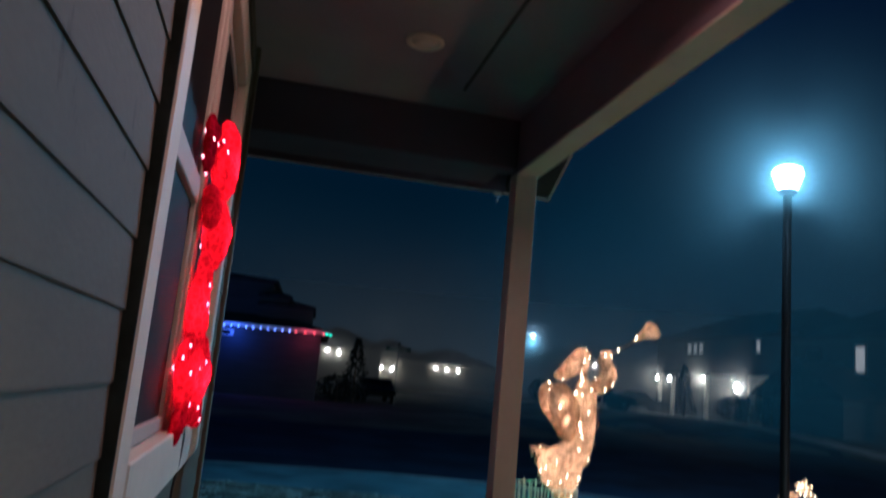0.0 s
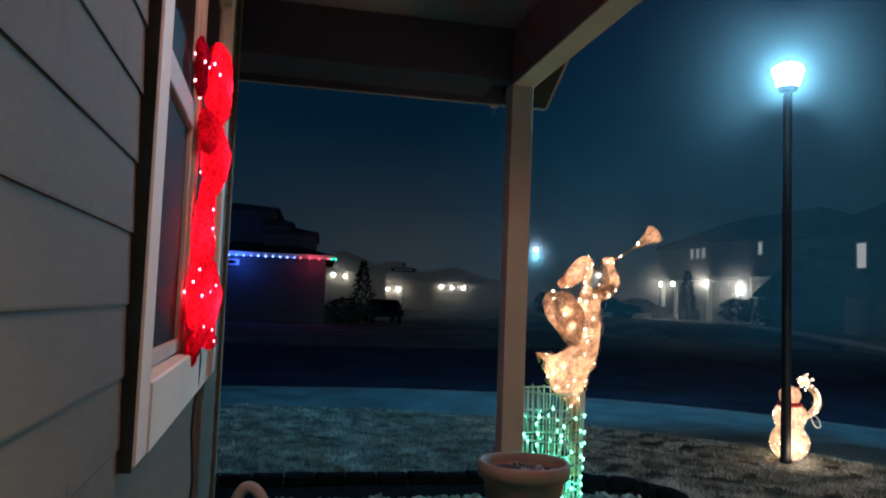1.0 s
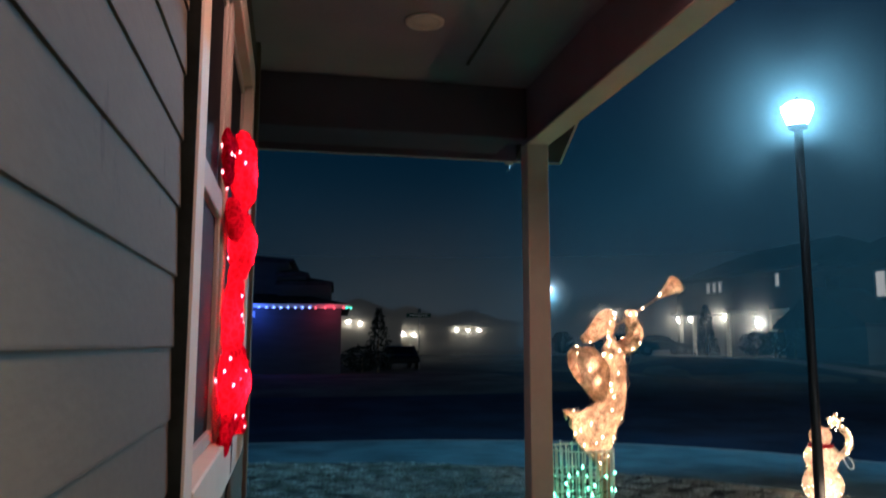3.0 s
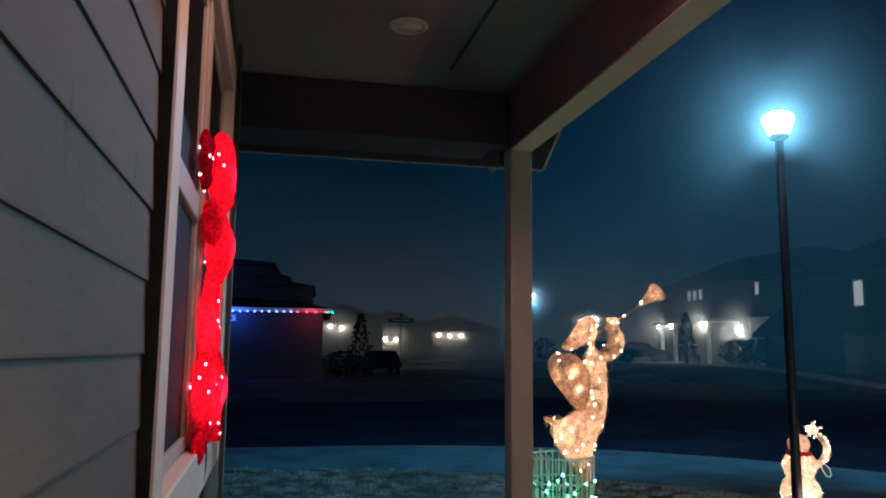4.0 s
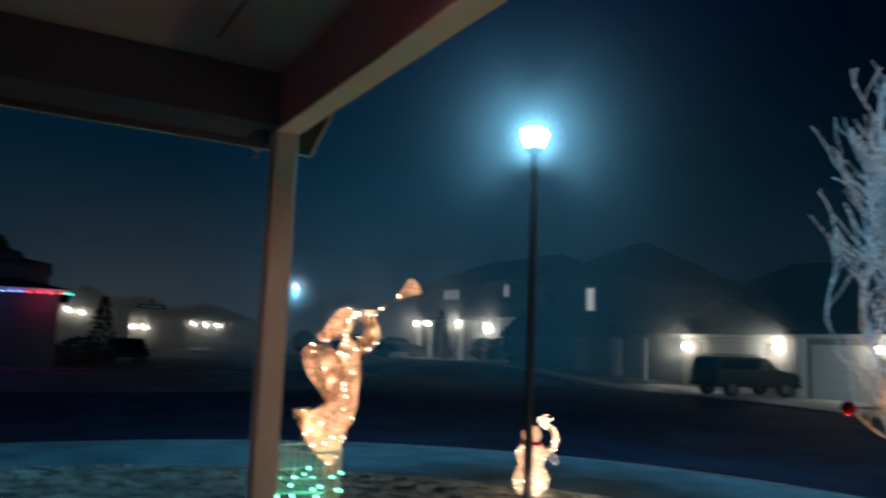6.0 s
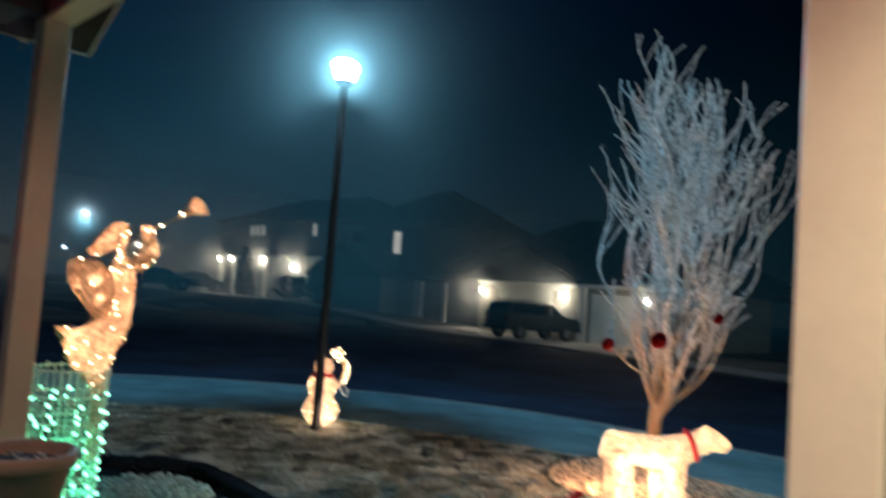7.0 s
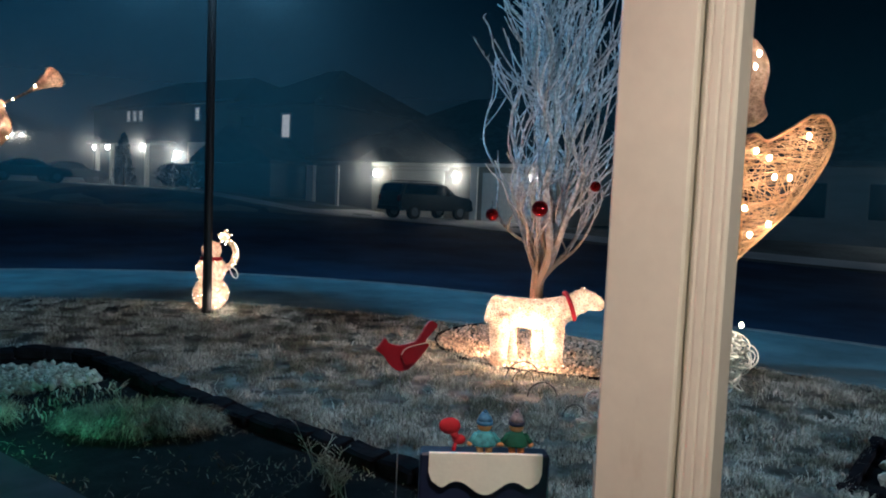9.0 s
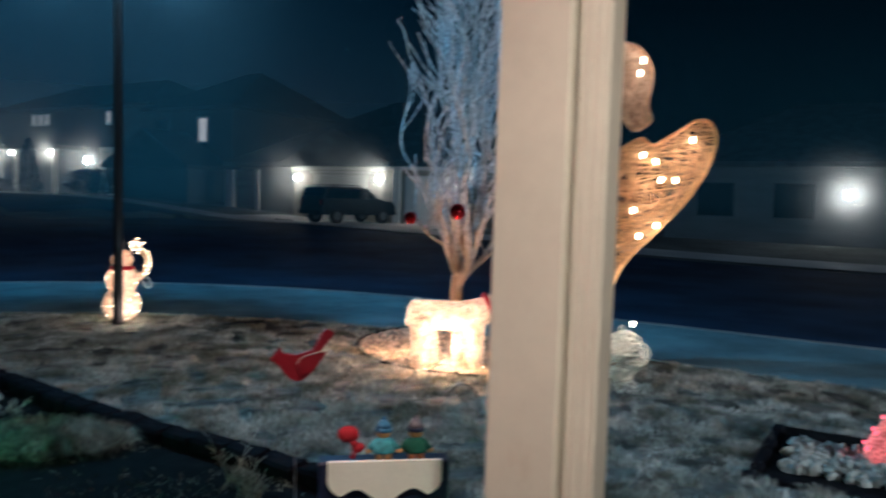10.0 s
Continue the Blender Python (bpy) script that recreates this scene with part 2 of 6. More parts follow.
def thin_low(m, low, z0, z1):
    """The rime lies thin on the thick wood near the trunk, where the bark shows."""
    n, l = m.node_tree.nodes, m.node_tree.links
    b = n["Principled BSDF"]
    src = b.inputs["Base Color"].links[0].from_socket
    tc, sp3, mr, mx, no = n.new("ShaderNodeTexCoord"), n.new("ShaderNodeSeparateXYZ"), n.new("ShaderNodeMapRange"), n.new("ShaderNodeMix"), n.new("ShaderNodeTexNoise")
    add = n.new("ShaderNodeMath")
    add.operation = "ADD"
    no.inputs["Scale"].default_value = 9.0
    l.new(tc.outputs["Object"], sp3.inputs[0]), l.new(tc.outputs["Object"], no.inputs["Vector"])
    l.new(sp3.outputs["Z"], add.inputs[0]), l.new(no.outputs["Fac"], add.inputs[1])
    mr.interpolation_type = "SMOOTHSTEP"
    mr.inputs["From Min"].default_value, mr.inputs["From Max"].default_value = z0 + 0.5, z1 + 0.5
    l.new(add.outputs[0], mr.inputs["Value"]), l.new(mr.outputs[0], mx.inputs["Factor"])
    mx.data_type = "RGBA"
    mx.inputs[6].default_value = (*low, 1)
    l.new(src, mx.inputs[7]), l.new(mx.outputs[2], b.inputs["Base Color"])


thin_low(M["frost_bark"], (0.24, 0.18, 0.14), 0.75, 1.9)
smudge(M["siding"], 6.0, 0.62, 0.72, (0.50, 0.48, 0.46), (1, 1.6, 0.8))
smudge(M["trim"], 9.0, 0.66, 0.82, (0.88, 0.84, 0.80), (1, 1, 0.35))
smudge(M["walk_frost"], 0.9, 0.45, 0.70, (0.55, 0.60, 0.62), (1, 1, 1))
smudge(M["asphalt"], 0.7, 0.45, 0.70, (0.55, 0.6, 0.65), (1, 1, 1))


# ---- building blocks ----
def part(name, bm, material, parent=None, label="", smooth=False):
    mesh = bpy.data.meshes.new(name)
    bm.to_mesh(mesh)
    bm.free()
    mesh.materials.append(M[material])
    if smooth:
        mesh.polygons.foreach_set("use_smooth", [True] * len(mesh.polygons))
    ob = new(name, mesh)
    ob.parent = parent
    return tagged(ob, label)


def base(name, x, y, z, turn, label, category, group="", kind=""):
    ob = new(name)
    ob.empty_display_size = 0.1
    ob.matrix_basis = pose(x, y, z, 0, 0, turn)
    return tagged(ob, label, category, group, kind)


def alone(name, bm, material, label, category, group="", kind="", at=None, smooth=False):
    ob = part(name, bm, material, None, label, smooth)
    if at is not None:
        ob.matrix_basis = at
    return tagged(ob, "", category, group, kind)


def box(bm, x0, x1, y0, y1, z0, z1, bevel=0.0, m=None):
    v = bmesh.ops.create_cube(bm, size=1, matrix=Matrix.Translation(((x0 + x1) / 2, (y0 + y1) / 2, (z0 + z1) / 2)) @ Matrix.Diagonal((x1 - x0, y1 - y0, z1 - z0, 1)))["verts"]
    if bevel:
        e = list({e for p in v for e in p.link_edges})
        r = bmesh.ops.bevel(bm, geom=e, offset=bevel, segments=1, affect="EDGES")
        v = [p for p in {p for f in r["faces"] for p in f.verts} | {p for p in v if p.is_valid}]
    if m is not None:
        bmesh.ops.transform(bm, matrix=m, verts=v)
    return bm


def cube(x0, x1, y0, y1, z0, z1, bevel=0.0, m=None):
    return box(bmesh.new(), x0, x1, y0, y1, z0, z1, bevel, m)


def tube(bm, pts, radii, n=6, caps=True):
    """A round tube along points; radii one or one each."""
    pts = [Vector(p) for p in pts]
    if not hasattr(radii, "__len__"):
        radii = [radii] * len(pts)
    rings, side = [], None
    for i, p in enumerate(pts):
        d = (pts[min(i + 1, len(pts) - 1)] - pts[max(i - 1, 0)]).normalized()
        if side is None:
            side = d.orthogonal().normalized()
        side = (side - d * side.dot(d)).normalized() if (side - d * side.dot(d)).length > 1e-6 else d.orthogonal().normalized()
        up = d.cross(side)
        rings.append([bm.verts.new(p + (side * math.cos(a) + up * math.sin(a)) * radii[i]) for a in (2 * math.pi * k / n for k in range(n))])
    for a, b in zip(rings, rings[1:]):
        for k in range(n):
            bm.faces.new((a[k], a[(k + 1) % n], b[(k + 1) % n], b[k]))
    if caps and n > 2:
        bm.faces.new(rings[0][::-1]), bm.faces.new(rings[-1])
    return bm


def lathe(bm, profile, n=24, m=None):
    """Turns (radius, height) pairs round the z axis."""
    rings = [[bm.verts.new((r * math.cos(2 * math.pi * k / n), r * math.sin(2 * math.pi * k / n), z)) for k in range(n)] for r, z in profile]
    for a, b in zip(rings, rings[1:]):
        for k in range(n):
            bm.faces.new((a[k], a[(k + 1) % n], b[(k + 1) % n], b[k]))
    bm.faces.new(rings[0][::-1]), bm.faces.new(rings[-1])
    if m is not None:
        bmesh.ops.transform(bm, matrix=m, verts=[v for r in rings for v in r])
    return bm


def ball(bm, c, r, seg=16, rings=10, m=None):
    r = r if hasattr(r, "__len__") else (r, r, r)
    t = Matrix.Translation(c) @ (m or Matrix.Identity(4)) @ Matrix.Diagonal((*r, 1))
    return bmesh.ops.create_uvsphere(bm, u_segments=seg, v_segments=rings, radius=1, matrix=t)["verts"]


def slab(bm, outline, y0, y1):
    """An outline in x and z, given thickness along y."""
    a = [bm.verts.new((x, y0, z)) for x, z in outline]
    b = [bm.verts.new((x, y1, z)) for x, z in outline]
    bm.faces.new(a), bm.faces.new(b[::-1])
    for i in range(len(a)):
        j = (i + 1) % len(a)
        bm.faces.new((a[j], a[i], b[i], b[j]))
    return bm


def rumple(bm, size, scale, seed=0.0):
    for v in bm.verts:
        v.co += Vector(noise.noise_vector(v.co * scale + Vector((seed, seed * 2, 0)))) * size
    return bm


def smoothstep(a, b, x):
    t = min(1, max(0, (x - a) / (b - a)))
    return t * t * (3 - 2 * t)


def ground_z(x, y):
    """The lot is level; the far side of the road lies higher, most of all up the street."""
    d = math.hypot(x, y)
    return -0.155 - 0.12 * smoothstep(13.4, 14.8, max(x + 4.3, y, d)) + 0.52 * smoothstep(19, 30, d) + 0.75 * smoothstep(16, 21, x) * smoothstep(22, 36, y)


def sheet(name, x0, x1, y0, y1, nx, ny, material, label, category, lift=0.0, kind="structure", inside=None, level=None):
    bm = bmesh.new()
    g = {}
    for i in range(nx + 1):
        for j in range(ny + 1):
            x, y = x0 + (x1 - x0) * i / nx, y0 + (y1 - y0) * j / ny
            g[i, j] = bm.verts.new((x, y, (ground_z(x, y) if level is None else level) + lift))
    for i in range(nx):
        for j in range(ny):
            if inside is None or inside(x0 + (x1 - x0) * (i + 0.5) / nx, y0 + (y1 - y0) * (j + 0.5) / ny):
                bm.faces.new((g[i, j], g[i + 1, j], g[i + 1, j + 1], g[i, j + 1]))
    bmesh.ops.delete(bm, geom=[v for v in bm.verts if not v.link_faces], context="VERTS")
    return alone(name, bm, material, label, category, kind=kind)


# ---- ground, road and walk ----
def corner_line(off, n=14, y_lo=-40.0, x_lo=-40.0):
    """The street corner of the lot, moved inwards by off."""
    xe, yn, r = 10.1 - off, 15.2 - off, 9.0
    pts = [(xe, y_lo + (yn - r - y_lo) * i / 24) for i in range(24)]
    pts += [(xe - r + r * math.cos(a), yn - r + r * math.sin(a)) for a in (math.pi / 2 * i / n for i in range(n + 1))]
    pts += [(xe - r - (xe - r - x_lo) * i / 24, yn) for i in range(1, 25)]
    return pts


def band(name, off0, off1, z0, z1, material, label, category):
    bm = bmesh.new()
    a, b = corner_line(off0), corner_line(off1)
    rows = [[bm.verts.new((p[0], p[1], z)) for p in line] for line, z in ((a, z0), (a, z1), (b, z1), (b, z0))]
    for r, s in zip(rows, rows[1:]):
        for i in range(len(r) - 1):
            bm.faces.new((r[i], r[i + 1], s[i + 1], s[i]))
    return alone(name, bm, material, label, category, kind="structure")


bm = bmesh.new()
radii = [3, 8, 12, 13.5, 14.2, 14.8, 15.4, 16, 17, 18, 19] + [20 + i for i in range(12)] + [36, 42, 50, 60, 75, 95, 130, 200, 320, 500]
rings = []
for r in radii:
    rings.append([bm.verts.new((r * math.cos(a), r * math.sin(a), ground_z(r * math.cos(a), r * math.sin(a)) - (0.14 if r < 17 else 0.012))) for a in (2 * math.pi * k / 120 for k in range(120))])
for a, b in zip(rings, rings[1:]):
    for k in range(120):
        bm.faces.new((a[k], b[k], b[(k + 1) % 120], a[(k + 1) % 120]))
bm.faces.new(rings[0])
alone("ground", bm, "far_ground", "dark frosted ground reaching far past the houses", "ground", kind="structure")
sheet("lawn_ground", -12, 9.0, -12, 13.6, 42, 50, "earth", "frosted winter lawn soil between porch and pavement", "lawn", level=-0.165,
      inside=lambda x, y: not (-12 < x < 1.4 and y < 5.2) and x < 8.6 and y < 13.4 and not (x > 1 and y > 6 and math.hypot(x - 1.1, y - 6.2) > 8.2))
sheet("road", -40, 26, -40, 40, 66, 80, "asphalt", "dark wet asphalt road with a wide street corner", "road", lift=0.006,
      inside=lambda x, y: x < 22.5 and ((x > 9.8 and y < 40) or 14.8 < y < 25 or (x > 1.1 and 6.2 < y < 25 and math.hypot(x - 1.1, y - 6.2) > 8.6)))
band("pavement", 0.16, 2.4, -0.30, -0.145, "walk_frost", "pale frosted concrete pavement round the street corner", "pavement")
band("kerb", 0.0, 0.156, -0.36, -0.14, "kerb", "concrete kerb along the road edge", "kerb")

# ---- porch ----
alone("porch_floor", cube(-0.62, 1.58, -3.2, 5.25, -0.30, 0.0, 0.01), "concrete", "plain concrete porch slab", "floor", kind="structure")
alone("ceiling", cube(-3.4, 1.0, -3.2, 4.62, 3.12, 3.16), "ceiling", "painted porch ceiling board", "ceiling", kind="structure")
bm = cube(0.47, 0.484, -3, 4.2, 3.112, 3.119)
alone("ceiling_seam", bm, "seam", "narrow dark seam between the ceiling boards", "seam", kind="structure")
bm = cube(0.90, 1.024, -3.2, 4.63, 2.806, 3.20, 0.004)
alone("beam_front", bm, "beam_lit", "boxed porch beam carried by square posts", "beam", kind="structure")
alone("beam_board", cube(0.899, 1.024, -3.2, 4.63, 2.793, 2.803, 0.002), "trim", "pale board under the porch beam", "trim", kind="structure")
bm = cube(1.026, 1.034, -3.2, 4.65, 2.796, 2.815, 0.002)
alone("beam_trim", bm, "trim", "thin pale drip edge along the porch beam", "trim", kind="structure")
# end beam, soffit and fascia carry the shade of the porch end in their colour
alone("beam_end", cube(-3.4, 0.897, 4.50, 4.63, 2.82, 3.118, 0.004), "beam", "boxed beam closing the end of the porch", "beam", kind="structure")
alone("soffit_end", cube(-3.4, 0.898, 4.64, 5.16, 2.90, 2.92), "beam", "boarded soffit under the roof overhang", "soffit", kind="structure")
bm = bmesh.new()
for i in range(5):
    box(bm, -0.22, 0.13, 4.72 + i * 0.022, 4.73 + i * 0.022, 2.892, 2.899)
vent = base("soffit_vent", 0, 0, 0, 0, "slim pale slotted vent in the soffit", "vent")
part("slat", bm, "trim", vent)
part("vent_frame", box(cube(-0.24, 0.15, 4.70, 4.712, 2.886, 2.899), -0.24, 0.15, 4.826, 4.838, 2.886, 2.899), "trim", vent)
alone("fascia_end", cube(-3.4, 1.036, 5.163, 5.19, 2.86, 3.02, 0.003), "beam", "fascia board along the eave, coloured as in shade", "fascia", kind="structure")
bm = bmesh.new()
a = [(5.197, 2.862), (5.197, 2.876), (1.0, 5.296), (1.0, 5.282)]
vs = [[bm.verts.new((x, y, z)) for y, z in a] for x in (1.347, 1.358)]
bm.faces.new(vs[0]), bm.faces.new(vs[1][::-1])
for i in range(4):
    bm.faces.new((vs[0][i], vs[1][i], vs[1][(i + 1) % 4], vs[0][(i + 1) % 4]))
alone("drip_edge_end", cube(-3.4, 1.345, 5.192, 5.202, 2.856, 2.868, 0.001), "trim", "thin pale drip edge along the eave", "trim", kind="structure")
ck = base("eave_hook", 0.985, 5.176, 2.80, 0, "small pale hook under the eave beside the post", "hook")
part("plate", cube(-0.025, 0.025, -0.012, 0.012, 0.035, 0.058, 0.003), "trim", ck)
part("arm", tube(bmesh.new(), [(0, 0, 0.036), (0.004, 0, 0.012), (0.0, 0, -0.004), (-0.014, 0, -0.006)], 0.005, 6), "galv", ck)
sf = bmesh.new()
a = [(5.188, 2.872), (5.188, 2.985), (1.0, 5.400), (1.0, 5.290)]
vs = [[sf.verts.new((x, y, z)) for y, z in a] for x in (1.037, 1.344)]
sf.faces.new(vs[0]), sf.faces.new(vs[1][::-1])
for i in range(4):
    sf.faces.new((vs[0][i], vs[1][i], vs[1][(i + 1) % 4], vs[0][(i + 1) % 4]))
# near-black colour stands in for the shade under the overhang
alone("soffit_rake", sf, "sheath", "underside of the rake overhang, coloured dark as in shade", "soffit", kind="structure")
alone("rake_board", bm, "trim", "pale rake board rising with the roof edge", "rake board", kind="structure")
bm = bmesh.new()
a = [(5.19, 2.987), (5.19, 3.02), (-3.4, 8.0), (-3.4, 3.30), (4.5, 3.30)]
vs = [[bm.verts.new((x, y, z)) for y, z in a] for x in (-6, 1.034)]
bm.faces.new(vs[0]), bm.faces.new(vs[1][::-1])
for i in range(5):
    bm.faces.new((vs[0][i], vs[1][i], vs[1][(i + 1) % 5], vs[0][(i + 1) % 5]))
alone("roof", bm, "sheath", "dark shingled roof over the porch", "roof", kind="structure")
for y, lit in ((3.72, False), (1.96, True), (0.20, True)):
    can = base("recessed_light", 0.165, y, 3.118, 0, "lit round recessed light in the porch ceiling" if lit else "unlit round recessed light with a peach trim ring", "ceiling light", "recessed lights")
    part("trim_ring", lathe(bmesh.new(), ((0.062, -0.004), (0.066, -0.012), (0.088, -0.008), (0.090, 0.0)), 32), "can", can, smooth=True)
    part("lens", lathe(bmesh.new(), ((0.01, -0.006), (0.061, -0.005), (0.061, 0.0)), 28), "e_porch" if lit else "can", can, smooth=True)

WALL_X = -0.60
wall = base("wall_house", 0, 0, 0, 0, "house wall clad in warm grey lap siding", "wall", kind="structure")
WY0, WY1, WZ0, WZ1 = 1.96, 3.45, 1.385, 2.66
bm = bmesh.new()
for y0, y1, z0, z1 in ((-3.2, WY0, -0.3, 3.2), (WY1, 4.17, -0.3, 3.2), (WY0, WY1, -0.3, WZ0), (WY0, WY1, WZ1, 3.2)):
    box(bm, -0.76, -0.622, y0, y1, z0, z1)
part("sheathing", bm, "sheath", wall)
alone("wall_side", cube(-8, -0.77, 4.04, 4.17, -0.3, 3.2), "siding", "side wall of the house past the corner", "wall", kind="structure")
alone("wall_back", cube(-0.76, 3.0, -3.4, -3.21, -0.3, 3.2), "siding", "porch end wall beside the entry", "wall", kind="structure")
corner = cube(-0.64, -0.578, 4.11, 4.20, -0.28, 3.115, 0.004)
alone("trim_corner", corner, "siding", "painted corner board of the house", "trim", kind="structure")
# ---- window ----
win = base("window_1", 0, 0, 0, 0, "wide two-light window with cream trim and dark panes", "window", kind="structure")
TX = -0.570
# thin dark strip along the outer side of the left trim
part("side_flashing", cube(-0.62, TX - 0.004, 1.832, 1.8375, 1.245, 2.785), "dark_strip", win, "thin dark strip beside the trim")
part("window_trim", cube(-0.62, TX, 1.84, WY0 - 0.002, 1.25, 2.78, 0.004), "trim", win)
part("window_trim", cube(-0.62, TX, WY1 + 0.002, 3.57, 1.25, 2.78, 0.004), "trim", win)
part("window_trim", cube(-0.62, TX, WY0, WY1, WZ1 + 0.002, 2.78, 0.004), "trim", win)
part("window_sill", cube(-0.62, TX + 0.003, WY0, WY1, 1.25, WZ0 - 0.002, 0.004), "trim", win)
part("mullion", cube(-0.64, -0.592, 2.67, 2.76, WZ0, WZ1, 0.004), "sash", win)
for y0, y1 in ((WY0 + 0.004, 2.666), (2.764, WY1 - 0.004)):
    bm = bmesh.new()
    for a0, a1, z0, z1 in ((y0, y0 + 0.038, WZ0 + .003, WZ1 - .003), (y1 - 0.032, y1, WZ0 + .003, WZ1 - .003), (y0 + .033, y1 - .033, WZ0 + .003, WZ0 + 0.038), (y0 + .033, y1 - .033, WZ1 - 0.04, WZ1 - .003), (y0 + .039, y1 - .033, 2.00, 2.07)):
        box(bm, -0.632, -0.602 if z0 != 2.00 else -0.597, a0, a1, z0, z1, 0.003)
    sash = part("window_frame", bm, "sash", win)
    part("pane", cube(-0.622, -0.614, y0 + 0.03, y1 - 0.03, WZ0 + 0.035, 2.003), "screen", win)
    part("pane", cube(-0.620, -0.612, y0 + 0.03, y1 - 0.03, 2.066, WZ1 - 0.037), "screen", win)
# no room is built: a near-black block stands in for its darkness
alone("room_dark", cube(-2.2, -0.80, 1.2, 3.9, 0.6, 3.0), "sheath", "solid dark block standing for the unlit room", "room", kind="structure")


# housing for the added lawn lamp, never in view
fl_ = base("added_lawn_lamp", 3.024, -7.60, 2.55, 0, "added unseen wall lamp that lifts the lawn", "wall light")
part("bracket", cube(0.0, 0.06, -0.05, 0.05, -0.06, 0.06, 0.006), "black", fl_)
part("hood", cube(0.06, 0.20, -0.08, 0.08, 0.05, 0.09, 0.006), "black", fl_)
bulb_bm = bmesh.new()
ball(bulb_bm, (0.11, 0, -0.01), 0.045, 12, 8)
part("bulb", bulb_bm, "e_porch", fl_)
# unseen wall, placed to block the added lawn lamp from the porch
alone("wall_garage", cube(1.6, 3.02, -8.0, -3.41, -0.3, 3.2), "siding", "unseen wall keeping the added lamp off the porch", "wall", kind="structure")

# ---- posts ----
def square_post(y, label, deep=0.062):
    p = base("porch_post", 0.96, y, 0, 0, label, "post", "porch posts")
    part("shaft", cube(-0.062, 0.062, -deep, deep, 0.0, 2.792, 0.004), "trim", p)
    part("foot_board", cube(-0.075, 0.075, -deep - 0.013, deep + 0.013, 0.0, 0.14, 0.005), "trim", p)
    return p


square_post(4.56, "square cream-painted porch post at the porch end")
square_post(0.8405, "square cream-painted porch post beside the entry", 0.0605)
sp = base("post_downspout", 0.934, 0.7475, 0, 0, "cream ribbed downspout fixed beside the porch post", "downspout")
bm = bmesh.new()
S = 0.78
prof = [(-0.032, -0.036), (-0.036, -0.031), (-0.036, -0.026), (-0.0338, -0.023), (-0.0338, -0.020), (-0.036, -0.016), (-0.036, -0.003), (-0.0338, 0.0), (-0.0338, 0.003), (-0.036, 0.006), (-0.036, 0.019), (-0.0338, 0.022), (-0.0338, 0.026), (-0.036, 0.029), (-0.034, 0.036), (0.036, 0.036), (0.036, -0.036)]
a = [bm.verts.new((x * S, y * 0.68, 0.10)) for x, y in prof]
b = [bm.verts.new((x * S, y * 0.68, 2.80)) for x, y in prof]
bm.faces.new(a[::-1]), bm.faces.new(b)
for i in range(len(a)):
    bm.faces.new((a[i], a[(i + 1) % len(a)], b[(i + 1) % len(a)], b[i]))
part("pipe", bm, "trim", sp)
part("backing_strip", cube(-0.020, 0.02, 0.0248, 0.0292, 0.10, 2.80), "trim", sp)
for z in (0.3, 2.4):
    part("strap", box(bmesh.new(), -0.031, 0.031, -0.0275, 0.0275, z, z + 0.03, 0.002), "trim", sp)

# ---- pot, hose and cord by the wall ----
pot = base("flower_pot", 0.79, 3.80, 0.47, 0, "large terracotta flower pot with frosty soil on a stand", "flower pot")
part("shell", lathe(bmesh.new(), ((0.115, 0.0), (0.130, 0.004), (0.183, 0.30), (0.190, 0.308), (0.206, 0.312), (0.211, 0.345), (0.209, 0.372), (0.200, 0.378), (0.188, 0.374), (0.180, 0.345), (0.178, 0.32)), 40), "terracotta", pot, smooth=True)
bm = lathe(bmesh.new(), ((0.02, 0.338), (0.09, 0.335), (0.176, 0.326), (0.176, 0.30)), 24)
part("soil", rumple(bm, 0.008, 30), "pot_soil", pot)
bm = bmesh.new()
for i in range(46):
    a, r = random.uniform(0, 6.28), random.uniform(0, 0.15)
    x, y = r * math.cos(a), r * math.sin(a)
    ball(bm, (x, y, 0.338), (random.uniform(.006, .014), .008, .007), 6, 4)
tagged(part("frosty_crumbs", bm, "frost_leaf", pot), kind="stuff")
stand = base("plant_stand", 0.79, 3.80, 0, 0, "low dark wooden plant stand under the pot", "plant stand")
part("stand_top", lathe(bmesh.new(), ((0.17, 0.442), (0.17, 0.469)), 24), "wood", stand)
for sx in (-1, 1):
    for sy in (-1, 1):
        part("leg", tube(bmesh.new(), ((sx * .13, sy * .13, 0), (sx * .11, sy * .11, 0.442)), 0.016), "wood", stand)
bm = bmesh.new()
loop = [(0.02, 0, 0.25), (-0.02, 0, 0.42), (-0.055, 0.01, 0.56), (-0.05, 0.01, 0.66), (-0.01, 0, 0.70), (0.035, -0.01, 0.67), (0.07, -0.01, 0.58), (0.09, 0, 0.44), (0.13, 0.02, 0.28), (0.15, 0.04, 0.1), (0.12, 0.06, 0.02)]
fine = []
for p, q, r, s in zip([loop[0]] + loop[:-2], loop[:-1], loop[1:], loop[2:] + [loop[-1]]):
    for k in range(4):
        t = k / 4
        fine.append(tuple(0.5 * (2 * q[i] + (r[i] - p[i]) * t + (2 * p[i] - 5 * q[i] + 4 * r[i] - s[i]) * t * t + (3 * q[i] - p[i] - 3 * r[i] + s[i]) * t ** 3) for i in range(3)))
tube(bm, fine, 0.024, 10)
tube(bm, [(0.02, 0, 0.27), (0.03, 0.0, 0.10), (0.06, 0.02, 0.02), (0.2, 0.05, 0.02)], 0.024, 10)
alone("garden_hose", bm, "hose", "pale frosted garden hose looped up by the house corner", "hose", at=pose(-0.405, 3.62, 0.09), smooth=True)
bm = bmesh.new()
